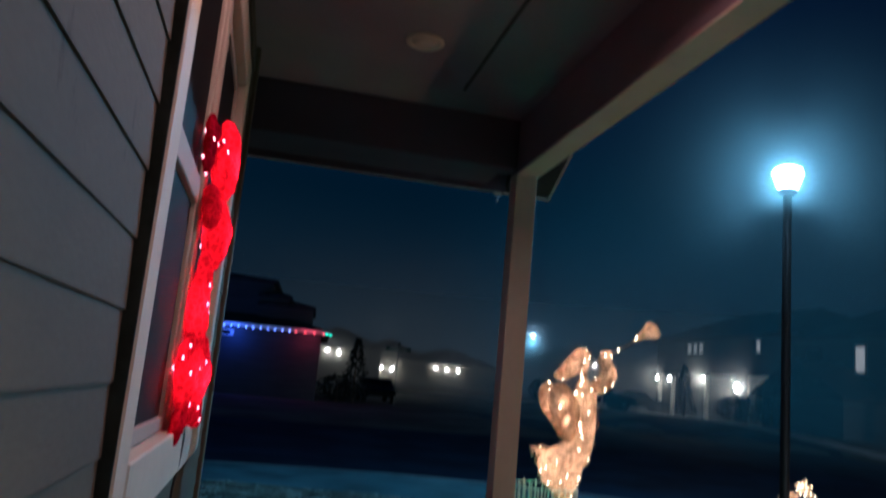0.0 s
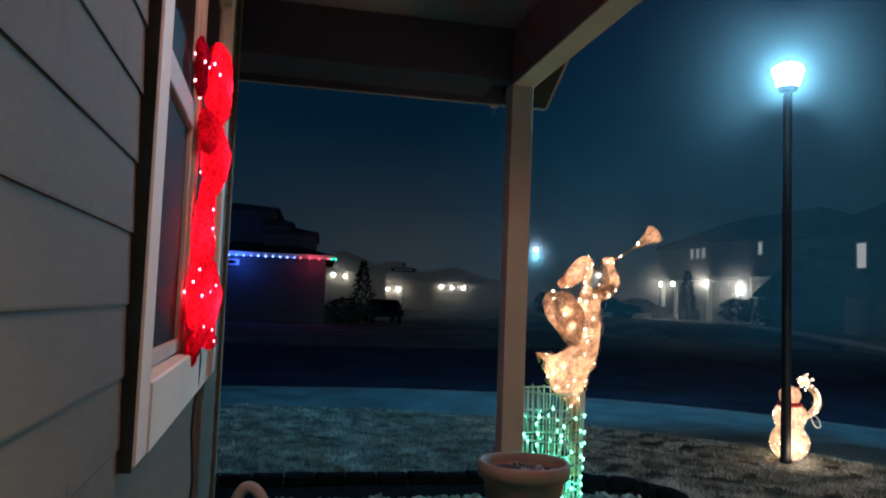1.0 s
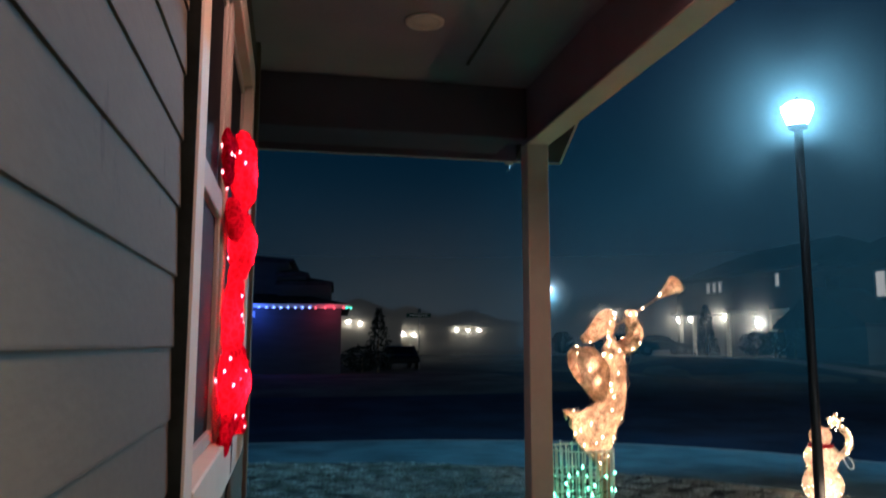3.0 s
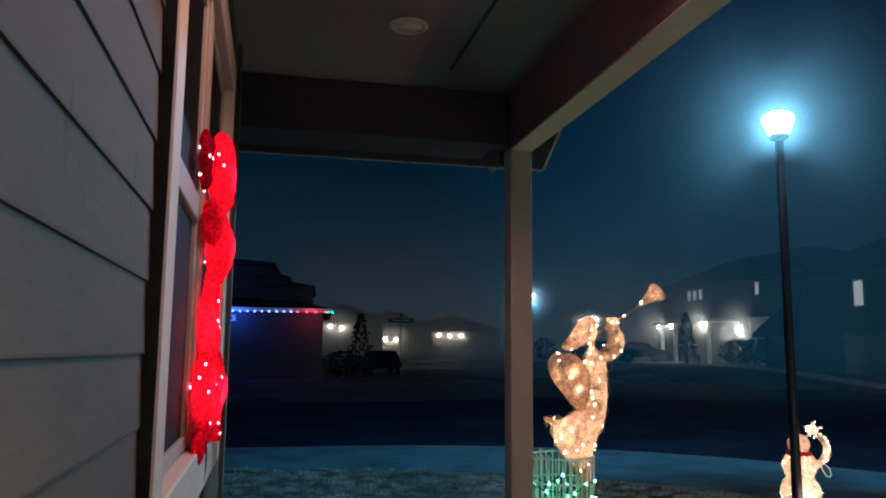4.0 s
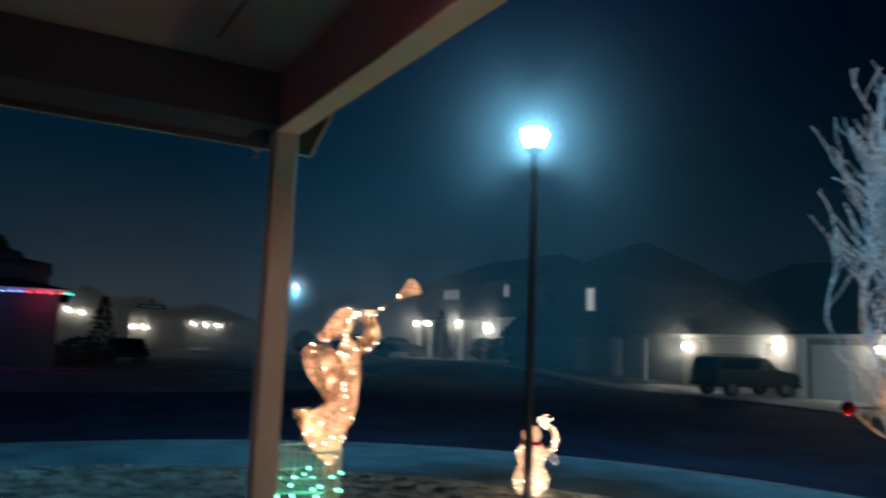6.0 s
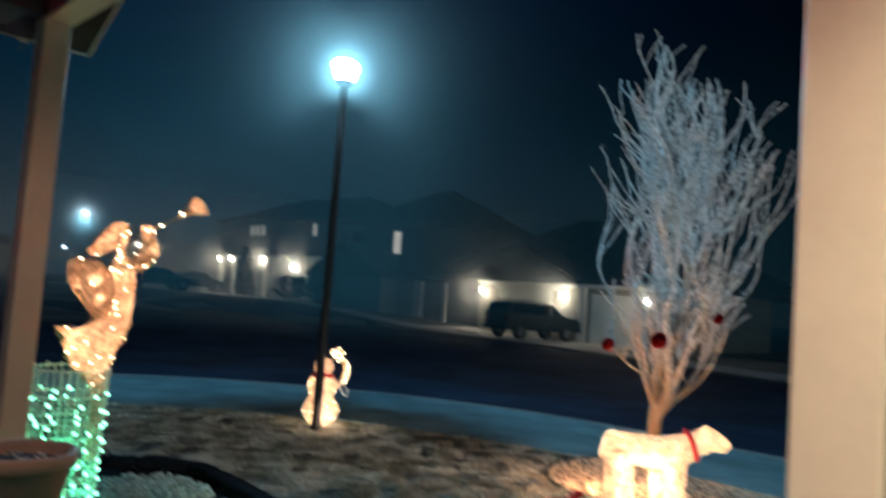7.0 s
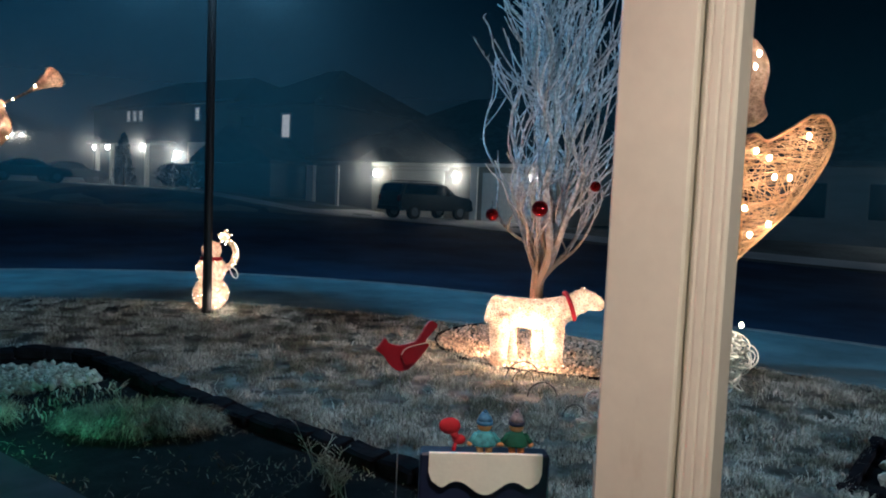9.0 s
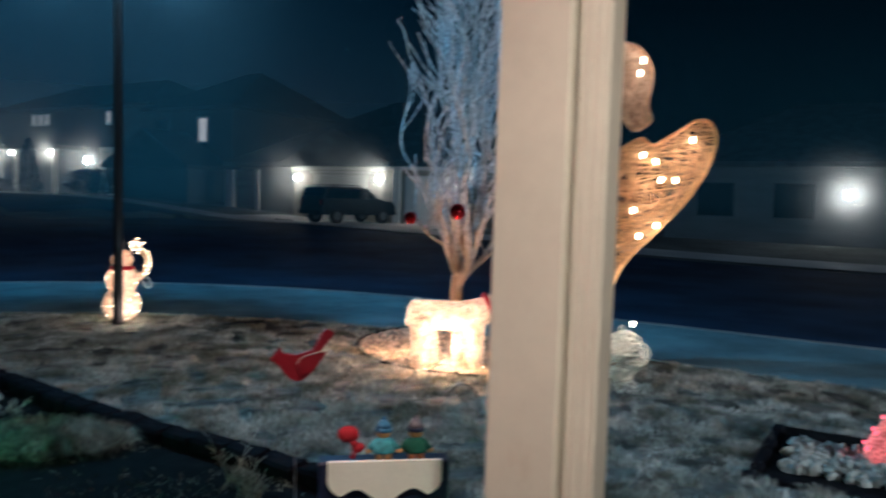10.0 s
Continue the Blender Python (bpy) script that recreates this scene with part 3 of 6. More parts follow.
tube(bm, [(-0.572 + 0.006 * math.sin(i * 1.3), 2.88 + 0.012 * math.sin(i * 0.9), 1.42 - i * 0.0708) for i in range(21)], 0.004, 6)
alone("power_cord", bm, "cord", "thin black power cord hanging down the siding", "cord")


# ---- lit figures ----
def catmull(pts, k=6):
    out = []
    P = [Vector(p) for p in pts]
    for i in range(len(P) - 1):
        p, q, r, s = P[max(i - 1, 0)], P[i], P[i + 1], P[min(i + 2, len(P) - 1)]
        for j in range(k):
            t = j / k
            out.append(0.5 * (2 * q + (r - p) * t + (2 * p - 5 * q + 4 * r - s) * t * t + (3 * q - p - 3 * r + s) * t ** 3))
    return out + [P[-1]]


def loft(bm, rings, n=20):
    """Skins ellipses (centre, half width along x, half depth along y) stacked in order."""
    rr = [[bm.verts.new((c[0] + a * math.cos(2 * math.pi * k / n), c[1] + b * math.sin(2 * math.pi * k / n), c[2])) for k in range(n)] for c, a, b in rings]
    for p, q in zip(rr, rr[1:]):
        for k in range(n):
            bm.faces.new((p[k], p[(k + 1) % n], q[(k + 1) % n], q[k]))
    bm.faces.new(rr[0][::-1]), bm.faces.new(rr[-1])
    return bm


def fused(bm, voxel):
    """Melts overlapping forms into one hollow skin."""
    mesh = bpy.data.meshes.new("raw")
    bm.to_mesh(mesh)
    bm.free()
    ob = new("raw", mesh)
    mod = ob.modifiers.new("fuse", "REMESH")
    mod.mode, mod.voxel_size = "VOXEL", voxel
    out = bmesh.new()
    out.from_mesh(bpy.data.meshes.new_from_object(ob.evaluated_get(bpy.context.evaluated_depsgraph_get())))
    bpy.data.objects.remove(ob)
    bmesh.ops.smooth_vert(out, verts=out.verts, factor=0.5, use_axis_x=True, use_axis_y=True, use_axis_z=True)
    return out


def strands(bm, count, reach, thick, seed, zlo=-9.0):
    """Thin vines laid from point to point over the skin of a figure."""
    rng = random.Random(seed)
    bm.verts.ensure_lookup_table()
    bm.normal_update()
    pts = [(v.co.copy(), v.normal.copy()) for v in bm.verts if v.co.z > zlo]
    made = 0
    tries = 0
    while made < count and tries < count * 60:
        tries += 1
        (p, n), (q, m) = rng.choice(pts), rng.choice(pts)
        d = (p - q).length
        if reach * 0.25 < d < reach and n.dot(m) > 0.1:
            mid = (p + q) / 2 + (n + m).normalized() * (0.012 + d * 0.10)
            tube(bm, [p + n * 0.004, mid, q + m * 0.004], thick, 3, caps=False)
            made += 1
    return bm


def bulbs(bm_from, count, size, seed, zlo=-9.0, zhi=9.0, out=0.006):
    rng = random.Random(seed)
    bm_from.normal_update()
    pts = [(v.co.copy(), v.normal.copy()) for v in bm_from.verts if zlo < v.co.z < zhi]
    bm, taken = bmesh.new(), []
    for _ in range(count * 20):
        p, n = rng.choice(pts)
        if len(taken) < count and all((p - q).length > size * 5 for q in taken):
            taken.append(p)
            ball(bm, p + n * out, (size, size, size * 1.3), 7, 5)
    return bm


def angel(where, turn, label, seed):
    """A wire-vine angel with a trumpet; its front is +x, its wing behind at -x. Heights from the ground."""
    bm = bmesh.new()
    k = 1.12
    loft(bm, [((x, 0, z), a, b) for x, z, a, b in ((0.0, 0.70, 0.03, 0.03), (-0.006, 1.07, 0.032, 0.04), (-0.008, 1.12, 0.036, 0.05), (-0.036, 1.165, 0.064, 0.06), (-0.060, 1.224, 0.106, 0.075), (-0.066, 1.307, 0.138, 0.085), (-0.050, 1.375, 0.160, 0.09), (0.0, 1.425, 0.128, 0.09),
              (0.045, 1.462, 0.092, 0.085), (0.092, 1.54, 0.052, 0.07), (0.093, 1.63, 0.053, 0.065), (0.083, 1.70, 0.057, 0.075), (0.078, 1.765, 0.056, 0.085), (0.066, 1.805, 0.044, 0.06), (0.056, 1.845, 0.022, 0.024), (0.05, 1.90, 0.022, 0.022))])
    tail = catmull([(-0.10, 0, 1.35), (-0.15, 0, 1.375), (-0.21, 0, 1.402), (-0.280, 0, 1.436)], 6)
    tube(bm, tail, [0.066 - 0.062 * i / (len(tail) - 1) for i in range(len(tail))], 10)
    ball(bm, (0.035 * k, 0, 1.935), (0.048, 0.048, 0.058), 16, 10)
    hair = catmull([(0.065 * k, 0, 1.985), (0.03 * k, 0, 1.98), (-0.01 * k, 0, 1.93), (-0.06 * k, 0, 1.875), (-0.12 * k, 0, 1.845)], 6)
    tube(bm, hair, [0.018 + 0.038 * math.sin(math.pi * (0.15 + 0.8 * i / (len(hair) - 1))) for i in range(len(hair))], 10)
    for s in (-1, 1):
        v = bmesh.ops.create_uvsphere(bm, u_segments=22, v_segments=16, radius=1)["verts"]
        for p in v:
            x, y, z = p.co
            w = 0.088 * (0.50 + 0.50 * smoothstep(-1.0, 0.4, z))
            p.co = Vector((-0.082 + x * w * 1.27 - 0.060 * z, s * (0.055 + 0.02 * z) + y * 0.018, 1.640 + z * 0.172))
    for s in (-1, 1):
        arm = catmull([(0.085 * k, s * 0.075, 1.79), (0.14 * k, s * 0.08, 1.80), (0.205 * k, s * 0.04, 1.88), (0.185 * k, s * 0.015, 1.965), (0.178 * k, s * 0.012, 2.03)], 5)
        tube(bm, arm, [0.030] * (len(arm) - 4) + [0.026, 0.030, 0.034, 0.026], 10)
    tube(bm, [(0.09 * k, 0, 1.935), (0.20 * k, 0, 2.005), (0.335 * k, 0, 2.092), (0.36 * k, 0, 2.112), (0.40 * k, 0, 2.142), (0.44 * k, 0, 2.172), (0.478 * k, 0, 2.20)], [0.007, 0.008, 0.009, 0.014, 0.026, 0.040, 0.066], 14)
    bm = fused(bm, 0.007)
    light_bm = bulbs(bm, 66, 0.0052, seed, 1.06, 2.07, out=0.001)
    ball(light_bm, (0.40, -0.022, 2.128), (0.007, 0.007, 0.009), 8, 6)
    strands(bm, 520, 0.09, 0.0018, seed, 1.0)
    rng = random.Random(seed)
    for i in range(22):
        t = i / 21
        x, z = -0.270 + 0.22 * t, 1.428 - 0.30 * t
        tube(bm, [(x, 0.01 * rng.uniform(-3, 3), z), (x + 0.004, 0, z - rng.uniform(0.02, 0.06))], [0.006, 0.002], 4)
    m = pose(where[0], where[1], where[2], 0, 0, turn)
    alone("angel_figure", bm, "g_angel", label, "figurine", "lit angel figures", at=m, smooth=True)
    alone("figure_string_lights", light_bm, "e_warm", "string of small warm bulbs wound over an angel figure", "string lights", at=m, kind="stuff")
    for x, y, h, w in ((-0.03, 0, 1.22, 1.4), (0.01, 0, 1.38, 1.3), (0.095, 0, 1.54, 1.1), (0.08, 0, 1.74, 1.2), (0.035, 0, 1.935, 0.9), (-0.03, 0, 1.90, 0.6), (-0.10, -0.058, 1.70, 0.5), (-0.065, -0.054, 1.60, 0.35), (-0.10, 0.058, 1.68, 0.8),
                       (-0.13, 0, 1.385, 1.0), (-0.13, 0, 1.315, 0.7), (0.20, -0.04, 1.88, 0.35), (0.18, -0.012, 2.0, 0.3), (0.45, 0, 2.175, 0.35)):
        lamp("figure_light", m @ Vector((x * k, y, h)), w * 0.50, WARM, 0.012)


def lattice(bm, outline, count, thick, seed, depth=0.012):
    """Vines strung to and fro inside a closed outline in x and z, on a rim of wire."""
    rng = random.Random(seed)
    n = len(outline)
    rim = [Vector((p.x, 0, p.z)) for p in outline]
    tube(bm, rim + [rim[0]], 0.0042, 6)
    made = 0
    while made < count:
        c = rim[rng.randrange(n)].lerp(rim[rng.randrange(n)], rng.uniform(0.1, 0.9))
        a = rng.gauss(0.35, 0.42) if rng.random() < 0.7 else rng.uniform(0, math.pi)
        u, w = Vector((math.cos(a), 0, math.sin(a))), Vector((-math.sin(a), 0, math.cos(a)))
        hits = []
        for p, q in zip(rim, rim[1:] + rim[:1]):
            e, f = (p - c).dot(w), (q - c).dot(w)
            if e * f < 0:
                hits.append(p.lerp(q, e / (e - f)))
        hits.sort(key=lambda p: (p - c).dot(u))
        for p, q in zip(hits[::2], hits[1::2]):
            if 0.02 < (p - q).length < 0.30:
                mid = (p + q) / 2 + Vector((0, rng.choice((-1, 1)) * depth * rng.uniform(0.2, 1.0), rng.uniform(-.008, .008)))
                tube(bm, [p, p.lerp(mid, 0.5) + Vector((0, (mid.y) * 0.3, 0)), mid, q.lerp(mid, 0.5) + Vector((0, (mid.y) * 0.3, 0)), q], thick, 3, caps=False)
        made += 1
    return bm


def winged_angel(where, turn, label, seed):
    """An angel seen from its side: a broad latticed wing at +x, hair, a slim body and lace below. Heights are absolute."""
    rng = random.Random(seed)
    bm = bmesh.new()
    glow_k = 1.9
    loft(bm, [((-0.16, 0, 0.60), 0.04, 0.04), ((-0.16, 0, 1.00), 0.05, 0.05), ((-0.15, 0, 1.20), 0.06, 0.06), ((-0.13, 0, 1.45), 0.05, 0.06), ((-0.12, 0, 1.62), 0.06, 0.07), ((-0.10, 0, 1.68), 0.03, 0.03)])
    ball(bm, (-0.065, 0, 1.757), (0.055, 0.055, 0.066), 16, 12)
    hair = catmull([(-0.05, 0, 1.808), (-0.018, 0, 1.798), (0.002, 0, 1.76), (-0.006, 0, 1.715), (-0.002, 0, 1.685), (0.026, 0, 1.652)], 6)
    tube(bm, hair, [0.018 + 0.020 * math.sin(math.pi * (0.1 + 0.75 * i / (len(hair) - 1))) for i in range(len(hair))], 12)
    bm = fused(bm, 0.008)
    skin_faces = len(bm.faces)
    lit = bmesh.new()
    for x, z in ((-0.004, 1.788), (-0.012, 1.760)):
        ball(lit, (x - 0.004, -0.034, z), (0.0050, 0.0050, 0.0068), 8, 6)
    wing = catmull([(-0.03, 0, 1.600), (0.02, 0, 1.625), (0.05, 0, 1.612), (0.10, 0, 1.638), (0.155, 0, 1.672), (0.195, 0, 1.672), (0.215, 0, 1.63), (0.192, 0, 1.56), (0.138, 0, 1.485), (0.066, 0, 1.415), (-0.010, 0, 1.345), (-0.045, 0, 1.28), (-0.055, 0, 1.20), (-0.045, 0, 1.10), (-0.075, 0, 1.10), (-0.065, 0, 1.30), (-0.065, 0, 1.48), (-0.03, 0, 1.600)], 4)
    wing = [Vector((q.x * (1.09 if q.x > 0 else 1.0), 0, q.z)) for q in wing]
    lattice(bm, wing[:-1], 420, 0.0010, seed)
    for x, z in ((0.155, 1.628), (0.02, 1.588), (0.055, 1.575), (0.072, 1.535), (0.112, 1.535), (0.00, 1.465), (0.065, 1.432), (0.018, 1.408)):
        ball(lit, (x, -0.012, z), (0.0050, 0.0050, 0.0068), 8, 6)
    # balls of curled lace under the wing
    weave = len(bm.faces)
    for x, z, r in ((0.005, 1.175, 0.030), (0.022, 1.13, 0.032), (-0.005, 1.09, 0.034), (-0.02, 1.15, 0.03), (-0.335, 1.00, 0.026), (-0.325, 1.045, 0.022)):
        for _ in range(18):
            a, b = rng.uniform(0, 6.28), rng.uniform(0, 6.28)
            c = Vector((x + rng.uniform(-.01, .01), rng.uniform(-.015, .015), z + rng.uniform(-.012, .012)))
            u = Vector((math.cos(a), math.sin(a), 0))
            w = Vector((-math.sin(a) * math.cos(b), math.cos(a) * math.cos(b), math.sin(b)))
            q = r * rng.uniform(0.4, 1.0)
            tube(bm, [c + (u * math.cos(t) + w * math.sin(t)) * q for t in (6.283 * i / 12 for i in range(13))], 0.0018, 3, caps=False)
    ball(lit, (0.008, -0.02, 1.212), (0.0048, 0.0048, 0.0065), 8, 6)
    m = pose(where[0], where[1], where[2], 0, 0, turn)
    bm.faces.ensure_lookup_table()
    for f in bm.faces[:skin_faces]:
        f.material_index, f.smooth = 1, True
    for f in bm.faces[weave:]:
        f.material_index = 2
    figure = alone("angel_figure", bm, "vine", label, "figurine", "lit angel figures", at=m)
    for key in ("g_hair", "wire"):
        figure.data.materials.append(M[key])
    alone("figure_string_lights", lit, "e_warm", "string of small warm bulbs wound over an angel figure", "string lights", at=m, kind="stuff")
    for x, y, h, w in ((0.14, -0.06, 1.60, 0.26), (0.03, -0.06, 1.53, 0.26), (0.06, -0.06, 1.42, 0.24), (0.05, 0.06, 1.52, 0.3), (0.04, -0.07, 1.80, 0.22), (0.01, -0.06, 1.21, 0.12), (-0.02, -0.06, 1.32, 0.14), (-0.05, 0, 1.785, 0.12), (-0.02, 0, 1.73, 0.04)):
        lamp("figure_light", m @ Vector((x, y, h)), w * glow_k, WARM, 0.012)


def wire_cage(x, y, r0, r1, top, label, seed):
    """A slatted wire cage wound with green lights."""
    g = 0.002
    c = base("wire_cage", x, y, g, 0, label, "wire cage", "cages under the angels")
    rng = random.Random(seed)
    for k in range(30):
        a = 2 * math.pi * k / 30
        w = rng.uniform(-0.05, 0.05)
        part("upright", tube(bmesh.new(), [(r0 * math.cos(a), r0 * math.sin(a), 0), ((r0 + r1) / 2 * math.cos(a + w), (r0 + r1) / 2 * math.sin(a + w), top * 0.5), (r1 * math.cos(a), r1 * math.sin(a), top + rng.uniform(-.01, .012))], 0.0055, 5), "wire", c)
    for i in range(8):
        z = top * (0.06 + 0.94 * i / 7) - 0.01
        r = r0 + (r1 - r0) * z / top
        part("hoop", tube(bmesh.new(), [(r * math.cos(2 * math.pi * k / 28), r * math.sin(2 * math.pi * k / 28), z) for k in range(29)], 0.0055, 5), "wire", c)
    bm, cd = bmesh.new(), []
    for i in range(140):
        a, z = i * 0.62 + rng.uniform(-.2, .2), top * 0.04 + top * 0.86 * i / 140 + rng.uniform(-.03, .03)
        r = r0 + (r1 - r0) * z / top + 0.012
        p = (r * math.cos(a), r * math.sin(a), z)
        ball(bm, p, (0.0068, 0.0068, 0.0095), 7, 5)
        cd.append(p)
    s = base("cage_string_lights", x, y, g, 0, "green string lights wound round a white wire cage", "string lights")
    tagged(part("bulbs", bm, "e_green", s), kind="stuff")
    part("cable", tube(bmesh.new(), cd, 0.003, 4), "green_cord", s)
    for dx, dy, z, w in ((0.15, 0.15, 0.09, 12.0), (-0.02, 0.0, 0.48, 5.0)):
        lamp("cage_light", (x + dx * r0 / 0.172, y + dy * r0 / 0.172, g + z), w * (r0 / 0.172) ** 2, (0.12, 1.0, 0.40), 0.03)


angel((1.465, 4.83, -0.16), 6, "vine angel figure with a trumpet, lit by warm bulbs", 3)
wire_cage(1.325, 4.87, 0.172, 0.195, 1.05, "white wire cage under the trumpet angel, wound with green lights", 5)
winged_angel((1.51, 0.875, 0.0), -36, "vine angel figure with a broad wing, lit by warm bulbs", 8)
wire_cage(1.358, 0.985, 0.10, 0.112, 0.90, "white wire cage under an angel behind the porch post", 9)

# bow on the window
LOBES = dict(
    upper_loop=(((-0.553, 2.80, 2.17), (0.036, 0.13, 0.13), (15, 0, 0)), ((-0.578, 2.56, 2.15), (0.018, 0.07, 0.09), (-30, 0, 0))),
    lower_loop=(((-0.551, 2.82, 1.95), (0.038, 0.12, 0.11), (10, 0, 0)), ((-0.568, 2.70, 2.01), (0.030, 0.06, 0.07), (0, 0, 0)), ((-0.563, 2.74, 1.72), (0.028, 0.08, 0.17), (8, 0, 0))),
    long_tail=(((-0.563, 2.70, 1.52), (0.032, 0.10, 0.14), (6, 0, 0)), ((-0.568, 2.66, 1.40), (0.025, 0.05, 0.06), (0, 0, 0))),
    short_tail=(((-0.551, 2.86, 1.52), (0.033, 0.09, 0.14), (-8, 0, 0)), ((-0.548, 2.93, 1.42), (0.025, 0.04, 0.05), (0, 0, 0))))
bow = base("lit_bow", 0, 0, 0, 0, "large red gauze bow with tails, lit from within, on the window", "bow")
bow_bulbs = bmesh.new()
for j, (name, lobes) in enumerate(LOBES.items()):
    bm = bmesh.new()
    for c, r, turn in lobes:
        ball(bm, c, r, 20, 14, pose(0, 0, 0, *turn))
    rumple(bm, 0.016, 13)
    bm = fused(bm, 0.008)
    rumple(bm, 0.007, 40)
    some = bulbs(bm, 11, 0.0036, 4 + j, out=0.001)
    part(name, bm, "g_red", bow, smooth=True)
    hold = bpy.data.meshes.new("hold")
    some.to_mesh(hold)
    some.free()
    bow_bulbs.from_mesh(hold)
    bpy.data.meshes.remove(hold)
alone("bow_string_lights", bow_bulbs, "e_red", "small bulbs wound through a red bow", "string lights", kind="stuff")
for p, w in (((-0.535, 2.80, 2.17), 3.0), ((-0.533, 2.82, 1.95), 2.6), ((-0.545, 2.74, 1.74), 2.0), ((-0.545, 2.70, 1.54), 2.4), ((-0.533, 2.86, 1.52), 2.4)):
    lamp("bow_light", (p[0] - 0.018, p[1], p[2]), w * 0.72, (1.0, 0.04, 0.10), 0.015)

# snowman
sm = bmesh.new()
for z, r in ((0.235, 0.245), (0.56, 0.205), (0.83, 0.135)):
    ball(sm, (0, 0, z), (r, r * 0.8, r * 0.98), 24, 16)
tube(sm, catmull([(0.15, 0, 0.58), (0.26, 0, 0.63), (0.325, 0, 0.76), (0.30, 0, 0.89), (0.23, 0, 0.95)]), 0.046, 10)
ball(sm, (0.17, 0, 1.02), (0.07, 0.045, 0.06), 12, 8)
for i in range(5):
    a = i * 1.257 + 0.3
    tube(sm, [(0.17, 0, 1.02), (0.17 + 0.115 * math.cos(a), 0, 1.02 + 0.115 * math.sin(a))], [0.045, 0.010], 6)
sm = fused(sm, 0.016)
smb = bulbs(sm, 70, 0.0060, 5, out=-0.001)
for i in range(26):
    a = i * 2.4
    q = (0.17 + 0.10 * math.cos(a) * (0.4 + 0.6 * (i % 3) / 2), -0.03, 1.02 + 0.10 * math.sin(a) * (0.4 + 0.6 * (i % 3) / 2)) if i < 12 else (0.26 + 0.085 * math.sin((i - 12) / 13 * 2.6), -0.048 if i % 2 else 0.048, 0.62 + 0.024 * (i - 12))
    ball(smb, q, (0.0066, 0.0066, 0.009), 7, 5)
strands(sm, 160, 0.10, 0.0025, 4)
SM = pose(5.715, 8.48, -0.160, 0, 0, -32) @ Matrix.Diagonal((0.92, 0.92, 0.92, 1))
alone("snowman_figure", sm, "g_white", "white wire snowman raising a star, lit from within, on the lawn", "figurine", at=SM, smooth=True)
alone("snowman_string_lights", smb, "e_warm", "warm bulbs wound over a snowman figure", "string lights", at=SM, kind="stuff")
bm = lathe(bmesh.new(), ((0.118, 0.69), (0.150, 0.70), (0.150, 0.735), (0.118, 0.745)), 20)
alone("snowman_scarf", bm, "red_cloth", "red scarf round the neck of the snowman", "scarf", at=SM)
for p, w in (((0, 0, 0.24), 5.5), ((0, 0, 0.56), 3.8), ((0, 0, 0.83), 1.8), ((0.31, 0, 0.78), 0.9), ((0.17, 0, 1.02), 0.9), ((0.1, -0.34, 0.22), 5.0), ((-0.1, 0.32, 0.22), 3.0)):
    lamp("snowman_light", SM @ Vector(p), w * (0.55 if abs(p[1]) < 0.1 else 1.7), WARM, 0.03)
loop = catmull([(0.26, -0.05, 0.62), (0.33, -0.06, 0.56), (0.35, -0.06, 0.47), (0.30, -0.06, 0.46), (0.25, -0.06, 0.55), (0.24, -0.05, 0.60)], 5)
alone("snowman_cable", tube(bmesh.new(), loop, 0.008, 5), "wire", "white cable loop hanging from the snowman's arm", "cable", at=SM)

# bear: length along +x
br = bmesh.new()
tube(br, catmull([(-0.42, 0, 0.60), (-0.345, 0, 0.585), (-0.18, 0, 0.575), (0.05, 0, 0.56), (0.22, 0, 0.59), (0.34, 0, 0.64), (0.43, 0, 0.69)], 5), [0.07] + [0.145 + 0.02 * math.sin(i / 29 * 3.1) - 0.04 * smoothstep(20, 30, i) for i in range(30)], 16)
tube(br, catmull([(0.42, 0, 0.69), (0.52, 0, 0.735), (0.62, 0, 0.70), (0.69, 0, 0.665)], 5), [0.12, 0.122, 0.125, 0.125, 0.122, 0.118, 0.112, 0.105, 0.097, 0.09, 0.083, 0.076, 0.07, 0.064, 0.058, 0.05], 14)
for s in (-1, 1):
    ball(br, (0.50, s * 0.085, 0.845), (0.03, 0.02, 0.035), 10, 6)
for x, s, k in ((-0.23, 1, 0.05), (-0.30, -1, 0.0), (0.13, 1, -0.02), (0.21, -1, 0.02)):
    tube(br, [(x, s * 0.09, 0.56), (x + k * 0.5, s * 0.10, 0.28), (x + k, s * 0.10, 0.06), (x + k + 0.03, s * 0.10, 0.0)], [0.118, 0.094, 0.080, 0.086], 12)
br = fused(br, 0.016)
brb = bulbs(br, 150, 0.0062, 6, out=-0.006)
strands(br, 420, 0.10, 0.0022, 7)
BR = pose(6.10, 4.02, -0.15, 0, 0, -53) @ Matrix.Diagonal((1, 1, 0.87, 1))
alone("bear_figure", br, "g_white", "white wire bear, brightly lit from within, by the tree", "figurine", at=BR, smooth=True)
alone("bear_string_lights", brb, "e_warm", "warm bulbs wound over a bear figure", "string lights", at=BR, kind="stuff")
bm = bmesh.new()
tube(bm, [(0.365 - 0.16 * 0.30 * math.cos(a), 0.150 * math.sin(a), 0.665 + 0.150 * math.cos(a)) for a in (2 * math.pi * i / 24 for i in range(25))], 0.022, 8)
alone("bear_collar", bm, "red_cloth", "red ribbon collar round the neck of the bear", "ribbon", at=BR)
